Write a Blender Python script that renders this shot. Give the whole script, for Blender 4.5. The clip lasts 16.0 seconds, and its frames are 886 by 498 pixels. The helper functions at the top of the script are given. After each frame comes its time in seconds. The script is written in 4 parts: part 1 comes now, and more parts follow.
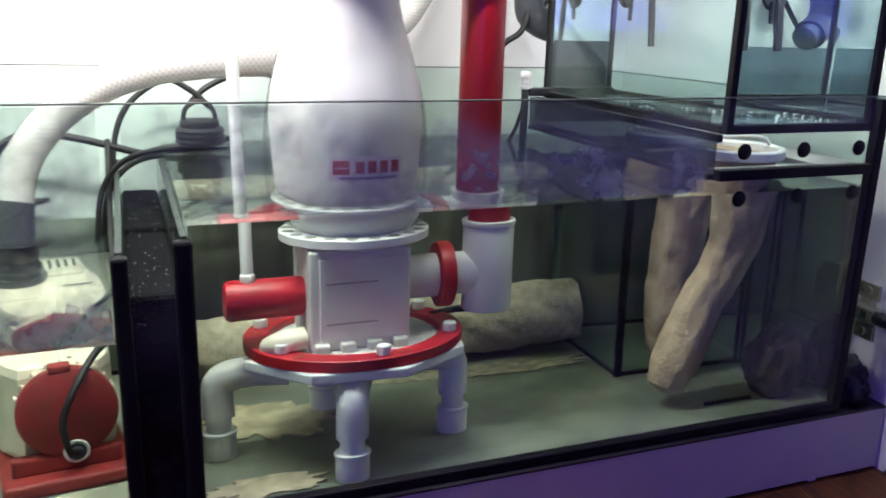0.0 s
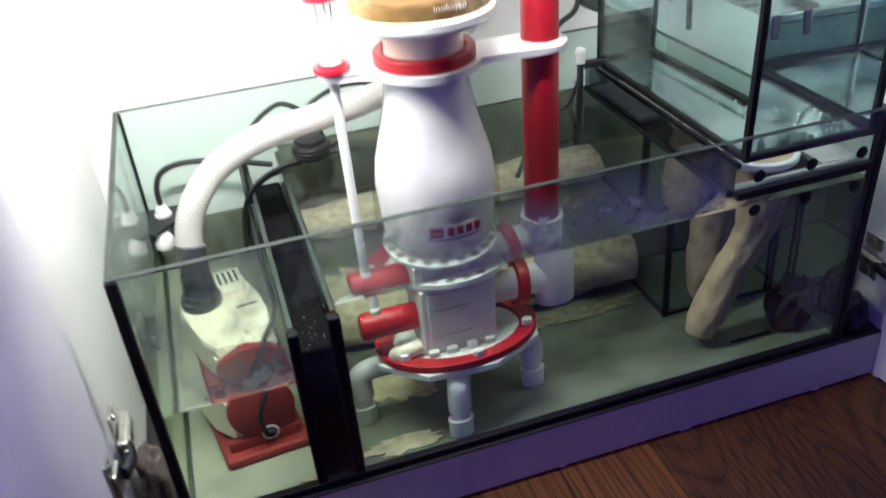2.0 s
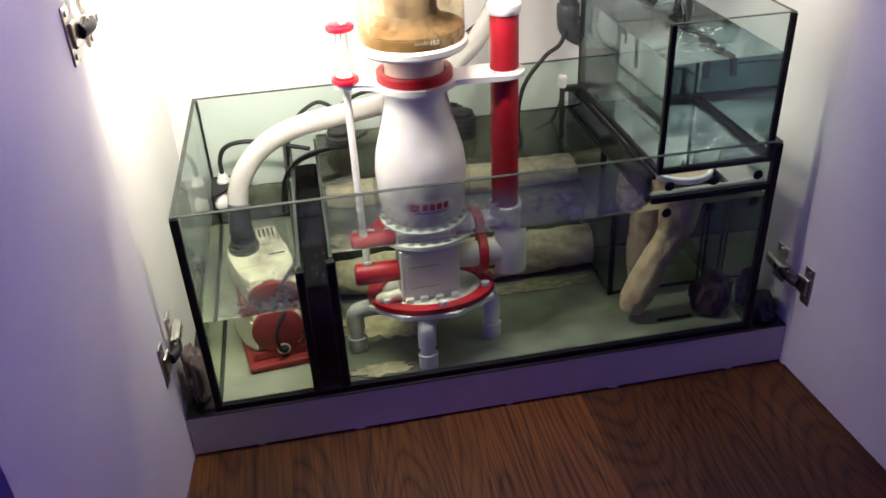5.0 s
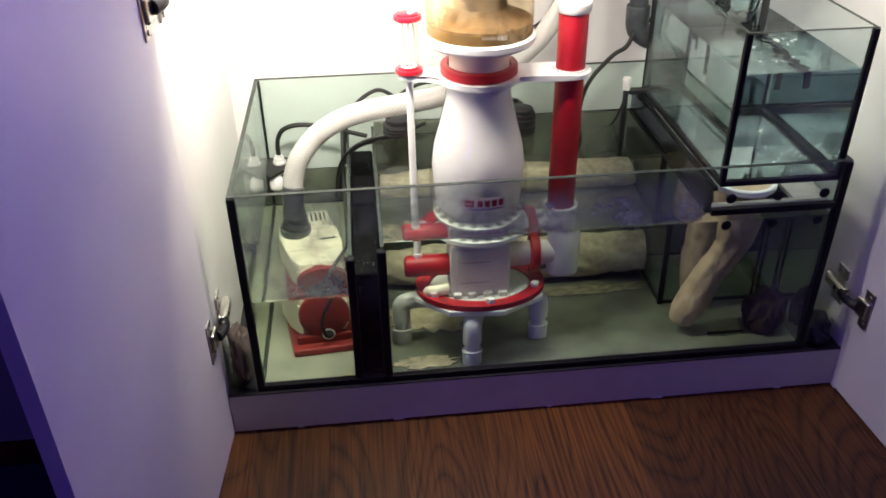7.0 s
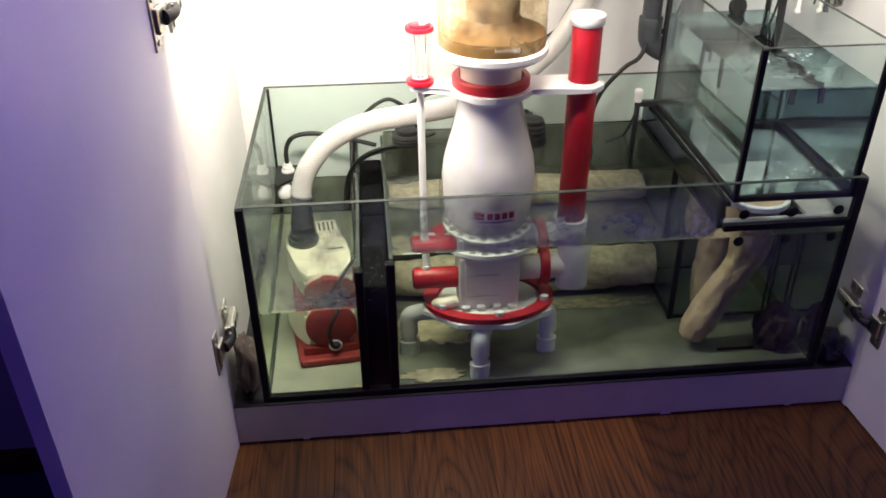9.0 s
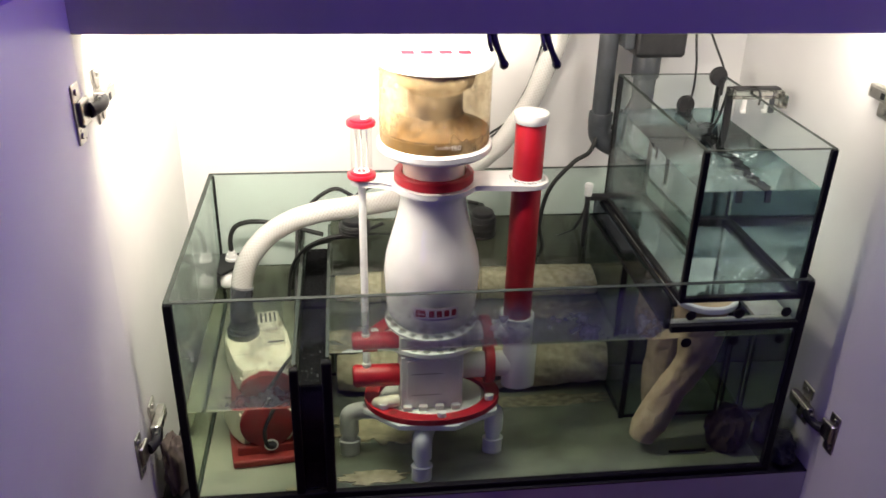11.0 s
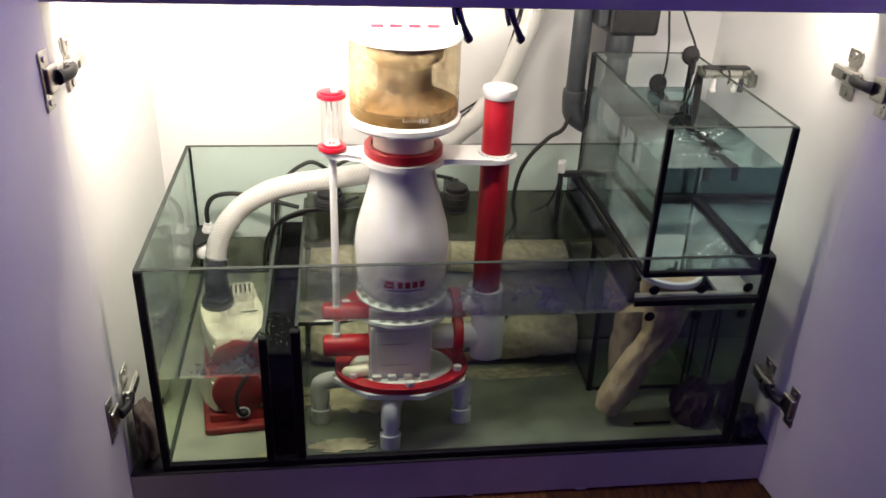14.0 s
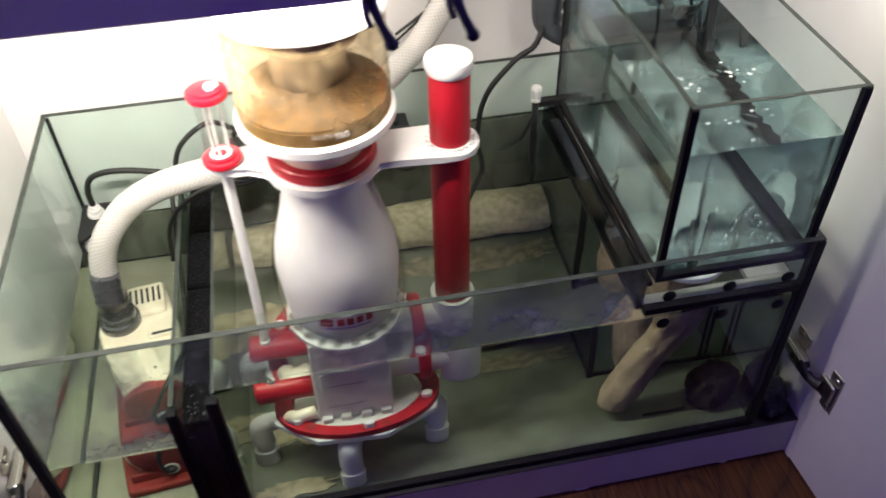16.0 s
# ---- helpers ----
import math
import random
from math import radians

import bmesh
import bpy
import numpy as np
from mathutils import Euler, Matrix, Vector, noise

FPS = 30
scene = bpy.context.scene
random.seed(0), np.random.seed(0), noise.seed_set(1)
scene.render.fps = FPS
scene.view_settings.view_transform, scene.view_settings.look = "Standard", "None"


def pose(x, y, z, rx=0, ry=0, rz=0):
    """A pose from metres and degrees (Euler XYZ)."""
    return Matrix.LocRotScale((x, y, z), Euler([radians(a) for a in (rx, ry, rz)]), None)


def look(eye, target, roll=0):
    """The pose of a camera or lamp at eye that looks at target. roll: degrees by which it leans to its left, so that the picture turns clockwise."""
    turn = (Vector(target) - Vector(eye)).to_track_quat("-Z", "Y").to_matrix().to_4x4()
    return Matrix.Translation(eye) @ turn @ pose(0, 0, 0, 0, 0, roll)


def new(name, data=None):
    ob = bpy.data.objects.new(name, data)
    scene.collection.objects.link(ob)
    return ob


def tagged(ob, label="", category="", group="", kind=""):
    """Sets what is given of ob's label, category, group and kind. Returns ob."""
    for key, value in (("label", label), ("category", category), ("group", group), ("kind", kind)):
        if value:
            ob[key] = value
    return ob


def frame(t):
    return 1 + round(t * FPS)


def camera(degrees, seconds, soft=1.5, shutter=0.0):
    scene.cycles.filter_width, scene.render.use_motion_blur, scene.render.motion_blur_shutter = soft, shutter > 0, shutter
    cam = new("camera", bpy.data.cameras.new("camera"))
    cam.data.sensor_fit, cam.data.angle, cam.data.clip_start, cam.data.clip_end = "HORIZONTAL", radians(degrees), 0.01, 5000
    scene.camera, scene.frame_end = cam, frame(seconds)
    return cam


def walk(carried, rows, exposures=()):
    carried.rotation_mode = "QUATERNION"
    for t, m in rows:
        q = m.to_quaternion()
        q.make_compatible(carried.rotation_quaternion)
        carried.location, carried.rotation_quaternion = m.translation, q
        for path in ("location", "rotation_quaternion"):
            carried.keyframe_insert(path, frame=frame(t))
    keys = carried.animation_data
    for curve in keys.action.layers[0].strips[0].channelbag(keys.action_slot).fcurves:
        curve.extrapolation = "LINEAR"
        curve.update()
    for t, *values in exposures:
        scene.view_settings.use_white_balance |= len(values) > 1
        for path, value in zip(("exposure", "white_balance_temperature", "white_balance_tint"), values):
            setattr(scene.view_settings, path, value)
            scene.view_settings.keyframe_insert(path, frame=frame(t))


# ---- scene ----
cam = camera(56.1, 16.0, 1.65, 0.4)
PATH = [
    (0, (0.191, -0.705, 0.548), (0.888, 1.091, 0.012), 1.6),
    (0.5, (0.156, -0.737, 0.562), (0.795, 1.077, 0.014), 1.2),
    (1, (0.127, -0.764, 0.62), (0.728, 1.053, 0.04), 1.5),
    (1.5, (0.134, -0.741, 0.742), (0.679, 0.986, -0.107), 1.3),
    (2, (0.153, -0.803, 0.945), (0.597, 0.83, -0.121), -4.9),
    (2.5, (0.157, -0.945, 1.069), (0.439, 0.733, 0.016), -5.6),
    (3, (0.196, -1.088, 1.085), (0.302, 0.626, 0.06), -5.5),
    (3.5, (0.224, -1.132, 1.078), (0.368, 0.566, 0.031), -5.1),
    (4, (0.233, -1.159, 1.079), (0.475, 0.521, 0.022), -4.0),
    (4.2, (0.229, -1.154, 1.076), (0.494, 0.525, 0.022), -3.3),
    (6.3, (0.241, -1.148, 1.079), (0.468, 0.54, 0.03), -1.5),
    (6.5, (0.236, -1.144, 1.075), (0.446, 0.544, 0.023), -1.2),
    (7, (0.219, -1.135, 1.08), (0.384, 0.547, 0.012), -0.8),
    (7.5, (0.219, -1.137, 1.085), (0.368, 0.549, 0.019), -0.8),
    (8, (0.22, -1.139, 1.083), (0.38, 0.551, 0.026), -0.6),
    (8.5, (0.222, -1.138, 1.084), (0.382, 0.553, 0.029), -0.3),
    (9, (0.213, -1.116, 1.087), (0.368, 0.572, 0.025), -0.3),
    (9.5, (0.215, -1.084, 1.086), (0.384, 0.615, 0.043), 0.4),
    (10, (0.215, -1.04, 1.092), (0.428, 0.678, 0.091), 1.3),
    (10.2, (0.237, -1.042, 1.098), (0.454, 0.694, 0.129), 1.1),
    (12.3, (0.296, -1.109, 1.101), (0.534, 0.669, 0.216), 2.7),
    (12.5, (0.305, -1.108, 1.114), (0.534, 0.657, 0.202), 2.5),
    (13, (0.304, -1.111, 1.1), (0.534, 0.647, 0.175), 2.9),
    (13.5, (0.305, -1.105, 1.1), (0.537, 0.647, 0.163), 2.7),
    (14, (0.308, -1.099, 1.098), (0.546, 0.647, 0.152), 2.5),
    (14.5, (0.309, -1.094, 1.114), (0.543, 0.628, 0.123), 1.6),
    (15, (0.284, -1.0, 1.126), (0.553, 0.656, 0.037), 1.2),
    (15.2, (0.277, -0.894, 1.164), (0.573, 0.692, -0.019), 1.2),
    (15.5, (0.278, -0.782, 1.164), (0.627, 0.737, -0.089), 1.5),
    (16, (0.402, -0.646, 1.179), (0.661, 0.783, -0.195), -1.5),
]
EXPOSURES = [(0, 0.68, 5800, 10), (1.0, 0.60, 5850, 9), (1.5, 0.31, 5650, 7), (2.0, 0.36, 5700, 5), (2.5, 0.06, 5750, 5), (3.0, -0.10, 6150, 7), (4.0, 0.12, 6500, 10), (7.0, 0.14, 6500, 10), (10.0, 0.05, 6600, 10), (12.5, -0.24, 6650, 10), (14.5, -0.19, 6600, 10), (16.0, -0.03, 6400, 11)]
walk(cam, [(t, look(eye, target, roll)) for t, eye, target, roll in PATH], EXPOSURES)

# ---- light ----
world = bpy.data.worlds.new("room_dark")
scene.world = world
world.use_nodes = True
world.node_tree.nodes["Background"].inputs[0].default_value = (0.10, 0.09, 0.30, 1)
world.node_tree.nodes["Background"].inputs[1].default_value = 0.02


def area_lamp(name, m, sx, sy, watts, colour, spread=180):
    data = bpy.data.lights.new(name, "AREA")
    data.shape, data.size, data.size_y = "RECTANGLE", sx, sy
    data.energy, data.color, data.spread = watts, colour, radians(spread)
    ob = new(name, data)
    ob.matrix_world = m
    return ob


# two light strips under the cabinet's ceiling, behind the top rail: a long one and a short one
area_lamp("led_light", look((0.230, 0.026, 0.872), (0.230, 0.426, 0.600)), 0.53, 0.016, 6.8, (1.0, 0.915, 0.80), 165)
area_lamp("led_light_short", look((0.950, 0.026, 0.872), (0.950, 0.426, 0.600)), 0.20, 0.016, 1.1, (1.0, 0.915, 0.80), 165)
# the violet glow of the lit aquarium above the cabinet, out of its front glass
area_lamp("aquarium_glow", look((0.60, -0.03, 1.30), (0.55, -0.90, 0.75)), 1.0, 0.40, 11.2, (0.27, 0.145, 1.0))
# violet fill lamp added across the dark room; no source is seen there
area_lamp("violet_fill_lamp", look((-1.15, -2.75, 0.75), (0.6, 0.0, 0.3)), 1.2, 0.5, 6.0, (0.20, 0.115, 1.0))
scene.view_settings.exposure = 0.0

# ---- materials ----


def nodes_of(name):
    m = bpy.data.materials.new(name)
    m.use_nodes = True
    nt = m.node_tree
    return m, nt, nt.nodes["Principled BSDF"], nt.nodes["Material Output"]


def mat(name, a, b=None, rough=0.5, metal=0.0, scale=40.0, detail=4.0, bump=0.0, bump_scale=200.0, stretch=(1, 1, 1), coat=0.0,
        lo=0.35, hi=0.65, rough2=None, sss=0.0, spec=0.5):
    """A surface that wanders between two colours at one scale and carries fine relief at another."""
    m, nt, p, out = nodes_of(name)
    b = b or tuple(c * 0.88 for c in a)
    tc, mp = nt.nodes.new("ShaderNodeTexCoord"), nt.nodes.new("ShaderNodeMapping")
    mp.inputs["Scale"].default_value = stretch
    nt.links.new(tc.outputs["Object"], mp.inputs["Vector"])
    n = nt.nodes.new("ShaderNodeTexNoise")
    n.inputs["Scale"].default_value, n.inputs["Detail"].default_value = scale, detail
    nt.links.new(mp.outputs["Vector"], n.inputs["Vector"])
    ramp = nt.nodes.new("ShaderNodeValToRGB")
    ramp.color_ramp.elements[0].position, ramp.color_ramp.elements[1].position = lo, hi
    ramp.color_ramp.elements[0].color, ramp.color_ramp.elements[1].color = (*a, 1), (*b, 1)
    nt.links.new(n.outputs["Fac"], ramp.inputs["Fac"])
    nt.links.new(ramp.outputs["Color"], p.inputs["Base Color"])
    mr = nt.nodes.new("ShaderNodeMapRange")
    mr.inputs["To Min"].default_value, mr.inputs["To Max"].default_value = rough, rough2 if rough2 is not None else min(1, rough + 0.15)
    nt.links.new(n.outputs["Fac"], mr.inputs["Value"])
    nt.links.new(mr.outputs["Result"], p.inputs["Roughness"])
    p.inputs["Metallic"].default_value = metal
    p.inputs["Specular IOR Level"].default_value = spec
    p.inputs["Coat Weight"].default_value = coat
    if sss:
        p.inputs["Subsurface Weight"].default_value = sss
        p.inputs["Subsurface Radius"].default_value = (0.006, 0.005, 0.004)
    if bump:
        n2, bp = nt.nodes.new("ShaderNodeTexNoise"), nt.nodes.new("ShaderNodeBump")
        n2.inputs["Scale"].default_value = bump_scale
        nt.links.new(mp.outputs["Vector"], n2.inputs["Vector"])
        bp.inputs["Strength"].default_value, bp.inputs["Distance"].default_value = bump, 0.002
        nt.links.new(n2.outputs["Fac"], bp.inputs["Height"])
        nt.links.new(bp.outputs["Normal"], p.inputs["Normal"])
    return m


def clear(name, tint, ior=1.45, gloss=0.0, film=0.0, film_colour=(0.7, 0.74, 0.70), power=5.0):
    """A thin clear sheet: light goes straight on, a mirror image by Fresnel."""
    m, nt, p, out = nodes_of(name)
    nt.nodes.remove(p)
    tr, gl, mx, lw, pw, ma = (nt.nodes.new("ShaderNode" + k) for k in ("BsdfTransparent", "BsdfGlossy", "MixShader", "LayerWeight", "Math", "Math"))
    tr.inputs["Color"].default_value = (*tint, 1)
    gl.inputs["Roughness"].default_value = gloss
    f0 = ((ior - 1) / (ior + 1)) ** 2
    lw.inputs["Blend"].default_value = 0.5
    pw.operation, pw.inputs[1].default_value = "POWER", power
    ma.operation, ma.inputs[1].default_value, ma.inputs[2].default_value = "MULTIPLY_ADD", 0.8, f0
    nt.links.new(lw.outputs["Facing"], pw.inputs[0])
    nt.links.new(pw.outputs[0], ma.inputs[0])
    nt.links.new(ma.outputs[0], mx.inputs[0])
    nt.links.new(tr.outputs[0], mx.inputs[1])
    nt.links.new(gl.outputs[0], mx.inputs[2])
    last = mx
    if film:
        # patchy film: dried salt and wiped streaks; painted reflection and shade on some sheets
        tc, n1, n2, cr, mu, df, m2 = (nt.nodes.new("ShaderNode" + k) for k in ("TexCoord", "TexNoise", "TexNoise", "MapRange", "Math", "BsdfDiffuse", "MixShader"))
        n1.inputs["Scale"].default_value, n1.inputs["Detail"].default_value = 9.0, 3.0
        n2.inputs["Scale"].default_value, n2.inputs["Detail"].default_value = 90.0, 6.0
        nt.links.new(tc.outputs["Object"], n1.inputs["Vector"])
        nt.links.new(tc.outputs["Object"], n2.inputs["Vector"])
        cr.inputs["From Min"].default_value, cr.inputs["From Max"].default_value, cr.inputs["To Max"].default_value = 0.42, 0.72, film * 2
        nt.links.new(n1.outputs["Fac"], cr.inputs["Value"])
        mu.operation = "MULTIPLY"
        nt.links.new(cr.outputs[0], mu.inputs[0])
        nt.links.new(n2.outputs["Fac"], mu.inputs[1])
        df.inputs["Color"].default_value = (*film_colour, 1)
        nt.links.new(mu.outputs[0], m2.inputs[0])
        nt.links.new(mx.outputs[0], m2.inputs[1])
        nt.links.new(df.outputs[0], m2.inputs[2])
        last = m2
    nt.links.new(last.outputs[0], out.inputs["Surface"])
    return m


def refracting(name, tint, ior, rough=0.0):
    m, nt, p, out = nodes_of(name)
    nt.nodes.remove(p)
    g = nt.nodes.new("ShaderNodeBsdfGlass")
    g.inputs["Color"].default_value, g.inputs["IOR"].default_value, g.inputs["Roughness"].default_value = (*tint, 1), ior, rough
    nt.links.new(g.outputs[0], out.inputs["Surface"])
    return m


def wood_material():
    """Stained oak: long grain lines along the plank, cathedral arches, another shift and tone for each plank."""
    m, nt, p, out = nodes_of("stained_oak")
    L, N = nt.links.new, nt.nodes.new
    tc, oi, mp, add = N("ShaderNodeTexCoord"), N("ShaderNodeObjectInfo"), N("ShaderNodeMapping"), N("ShaderNodeVectorMath")
    mul = N("ShaderNodeMath")
    mul.operation = "MULTIPLY"
    mul.inputs[1].default_value = 37.0
    L(oi.outputs["Random"], mul.inputs[0])
    L(tc.outputs["Object"], add.inputs[0])
    L(mul.outputs[0], add.inputs[1])
    mp.inputs["Scale"].default_value = (1.0, 0.18, 1.0)
    L(add.outputs[0], mp.inputs["Vector"])
    warp = N("ShaderNodeTexNoise")
    warp.inputs["Scale"].default_value, warp.inputs["Detail"].default_value = 5.5, 0.8
    L(mp.outputs[0], warp.inputs["Vector"])
    k = N("ShaderNodeMath")
    k.operation = "MULTIPLY"
    k.inputs[1].default_value = 160.0
    L(warp.outputs["Fac"], k.inputs[0])
    sn, half, dip = N("ShaderNodeMath"), N("ShaderNodeMath"), N("ShaderNodeMath")
    sn.operation, half.operation, dip.operation = "SINE", "MULTIPLY_ADD", "POWER"
    half.inputs[1].default_value, half.inputs[2].default_value, dip.inputs[1].default_value = 0.5, 0.5, 0.24
    L(k.outputs[0], sn.inputs[0])
    L(sn.outputs[0], half.inputs[0])
    L(half.outputs[0], dip.inputs[0])
    fine, mp2 = N("ShaderNodeTexNoise"), N("ShaderNodeMapping")
    fine.inputs["Scale"].default_value, fine.inputs["Detail"].default_value = 210.0, 5.0
    mp2.inputs["Scale"].default_value = (1.0, 0.03, 1.0)
    L(add.outputs[0], mp2.inputs["Vector"])
    L(mp2.outputs[0], fine.inputs["Vector"])
    mixv = N("ShaderNodeMath")
    mixv.operation = "MULTIPLY_ADD"
    mixv.inputs[1].default_value = 0.27
    L(dip.outputs[0], mixv.inputs[0])
    L(fine.outputs["Fac"], mixv.inputs[2])
    ramp = N("ShaderNodeValToRGB")
    e = ramp.color_ramp.elements
    e[0].position, e[1].position = 0.40, 0.90
    e[0].color, e[1].color = (0.016, 0.0055, 0.0015, 1), (0.160, 0.060, 0.011, 1)
    L(mixv.outputs[0], ramp.inputs["Fac"])
    hsv, mr = N("ShaderNodeHueSaturation"), N("ShaderNodeMapRange")
    mr.inputs["To Min"].default_value, mr.inputs["To Max"].default_value = 0.55, 1.25
    L(oi.outputs["Random"], mr.inputs["Value"])
    L(mr.outputs[0], hsv.inputs["Value"])
    L(ramp.outputs[0], hsv.inputs["Color"])
    L(hsv.outputs[0], p.inputs["Base Color"])
    p.inputs["Roughness"].default_value = 0.5
    p.inputs["Specular IOR Level"].default_value = 0.3
    bp = N("ShaderNodeBump")
    bp.inputs["Strength"].default_value, bp.inputs["Distance"].default_value = 0.25, 0.001
    L(mixv.outputs[0], bp.inputs["Height"])
    L(bp.outputs[0], p.inputs["Normal"])
    return m


def hose_material():
    """Clear reinforced hose: a white thread net in milky vinyl, along the hose's own length and girth."""
    m, nt, p, out = nodes_of("braided_vinyl")
    L, N = nt.links.new, nt.nodes.new
    uv, sep = N("ShaderNodeUVMap"), N("ShaderNodeSeparateXYZ")
    L(uv.outputs[0], sep.inputs[0])
    waves = []
    for sign in (1, -1):
        a, b, s = N("ShaderNodeMath"), N("ShaderNodeMath"), N("ShaderNodeMath")
        a.operation, b.operation, s.operation = "MULTIPLY", "MULTIPLY_ADD", "SINE"
        a.inputs[1].default_value = sign * 15 * 2 * math.pi
        L(sep.outputs["Y"], a.inputs[0])
        b.inputs[1].default_value = 980.0
        L(sep.outputs["X"], b.inputs[0])
        L(a.outputs[0], b.inputs[2])
        L(b.outputs[0], s.inputs[0])
        waves.append(s)
    mx = N("ShaderNodeMath")
    mx.operation = "MAXIMUM"
    L(waves[0].outputs[0], mx.inputs[0])
    L(waves[1].outputs[0], mx.inputs[1])
    ramp = N("ShaderNodeValToRGB")
    e = ramp.color_ramp.elements
    e[0].position, e[1].position = 0.45, 0.95
    e[0].color, e[1].color = (0.63, 0.615, 0.57, 1), (0.76, 0.755, 0.73, 1)
    L(mx.outputs[0], ramp.inputs[0])
    L(ramp.outputs[0], p.inputs["Base Color"])
    p.inputs["Roughness"].default_value = 0.18
    p.inputs["Transmission Weight"].default_value = 0.25
    p.inputs["Coat Weight"].default_value = 0.5
    bp = N("ShaderNodeBump")
    bp.inputs["Strength"].default_value, bp.inputs["Distance"].default_value = 0.2, 0.001
    L(mx.outputs[0], bp.inputs["Height"])
    L(bp.outputs[0], p.inputs["Normal"])
    return m


WHITE_BOARD = mat("white_laminate", (0.80, 0.79, 0.775), (0.76, 0.75, 0.74), rough=0.34, scale=6, bump=0.03, bump_scale=500)
# white laminate again, darkened so the plinth's shade sits in its colour
SHADED_PLINTH = mat("shaded_plinth_board", (0.63, 0.61, 0.635), (0.56, 0.545, 0.565), rough=0.6, scale=8, detail=6, bump=0.06, bump_scale=380)
WALL_PAINT = mat("room_paint", (0.30, 0.29, 0.30), (0.26, 0.25, 0.26), rough=0.7, scale=3, bump=0.05)
NAVY = mat("navy_rug", (0.018, 0.016, 0.075), (0.045, 0.036, 0.13), rough=0.95, scale=300, bump=0.5, bump_scale=700)
OAK = wood_material()
# front pane: its film is dried salt plus a painted veil of reflected room light
GLASS = clear("float_glass", (0.93, 0.965, 0.95), 1.32, 0.0, 0.06)
MILKY = clear("milky_pane_film", (0.98, 0.985, 0.98), 1.05, 0.0, 0.40, (0.76, 0.79, 0.78))
GLASS_GREEN = clear("glass_back", (0.86, 0.93, 0.90), 1.35, 0.0, 0.07)
GLASS_EDGE = mat("cut_glass_edge", (0.040, 0.054, 0.045), (0.024, 0.033, 0.028), rough=0.5, scale=60)
GLASS_UP = clear("clear_box_glass", (0.95, 0.98, 0.97), 1.35, 0.0, 0.05)
# pale film partly stands in for the bright wall mirrored in the floor
BOX_FLOOR = clear("pale_mirror_box_floor", (0.72, 0.82, 0.84), 1.6, 0.025, 0.26, (0.62, 0.74, 0.74), 0.8)
ACRYLIC = clear("clear_acrylic", (0.95, 0.95, 0.94), 1.38)
ACRYLIC_STAIN = clear("stained_acrylic", (0.88, 0.81, 0.67), 1.38, 0.05, 0.95, (0.52, 0.39, 0.22))
WATER = refracting("sump_water", (0.865, 0.92, 0.85), 1.333)
WATER_UP = refracting("box_water", (0.90, 0.965, 0.965), 1.333)
DEW = refracting("dew", (1.0, 1.0, 0.98), 1.333)
SILICONE = mat("black_silicone", (0.006, 0.006, 0.007), (0.009, 0.009, 0.010), rough=0.5, scale=120, bump=0.15, spec=0.2)
SPONGE = mat("black_filter_sponge", (0.004, 0.004, 0.005), (0.025, 0.025, 0.028), rough=0.95, scale=320, bump=1.0, bump_scale=350, lo=0.5, hi=0.8, spec=0.1)
RED_CAP = mat("bright_red_plastic", (0.58, 0.010, 0.030), (0.50, 0.008, 0.022), rough=0.25, scale=30, coat=0.3)
RED = mat("red_plastic", (0.43, 0.009, 0.020), (0.36, 0.007, 0.016), rough=0.36, scale=30, coat=0.08, bump=0.03, bump_scale=120)
RED_DULL = mat("red_plastic_with_algae_film", (0.30, 0.018, 0.020), (0.22, 0.028, 0.024), rough=0.5, scale=45, detail=6)
WHITE_PVC = mat("white_plastic", (0.78, 0.78, 0.77), (0.72, 0.72, 0.71), rough=0.3, scale=25, coat=0.2, bump=0.03)
WHITE_DULL = mat("white_plastic_with_film", (0.70, 0.69, 0.67), (0.60, 0.59, 0.55), rough=0.5, scale=40, detail=6, bump=0.1)
BUBBLE_GLINT = mat("bubble_glint_white", (0.80, 0.83, 0.84), rough=0.08, coat=1.0)
CREAM = mat("cream_plastic", (0.80, 0.74, 0.62), (0.70, 0.63, 0.50), rough=0.42, scale=45, detail=6, bump=0.1)
FOAM = mat("milky_bubble_foam", (0.80, 0.80, 0.80), (0.74, 0.74, 0.73), rough=0.6, scale=30, detail=8, bump=0.25, bump_scale=900, sss=0.2)
GREY_PVC = mat("dark_grey_pvc", (0.055, 0.062, 0.072), (0.04, 0.045, 0.052), rough=0.4, scale=30, bump=0.05)
SHADE_GREY = mat("recess_shade_grey", (0.30, 0.30, 0.30), (0.22, 0.22, 0.21), rough=0.6, scale=60)
BLACK = mat("black_plastic", (0.010, 0.010, 0.012), (0.020, 0.020, 0.022), rough=0.4, scale=60, bump=0.08)
RUBBER = mat("black_rubber_cable", (0.008, 0.009, 0.009), (0.016, 0.017, 0.016), rough=0.5, scale=80)
STEEL = mat("nickel_steel", (0.60, 0.58, 0.54), (0.50, 0.48, 0.45), rough=0.22, metal=1.0, scale=90, bump=0.03)
BROWN = mat("skimmate", (0.15, 0.085, 0.022), (0.24, 0.155, 0.062), rough=0.25, scale=40, coat=0.4)
SLUDGE = mat("tan_sludge", (0.150, 0.085, 0.029), (0.062, 0.033, 0.011), rough=0.45, scale=70, detail=9, bump=0.8, bump_scale=260, lo=0.38, hi=0.68)
FLARE = mat("tan_stained_plastic", (0.33, 0.235, 0.12), (0.20, 0.13, 0.060), rough=0.35, scale=34, detail=7, coat=0.3, stretch=(1, 1, 0.4))
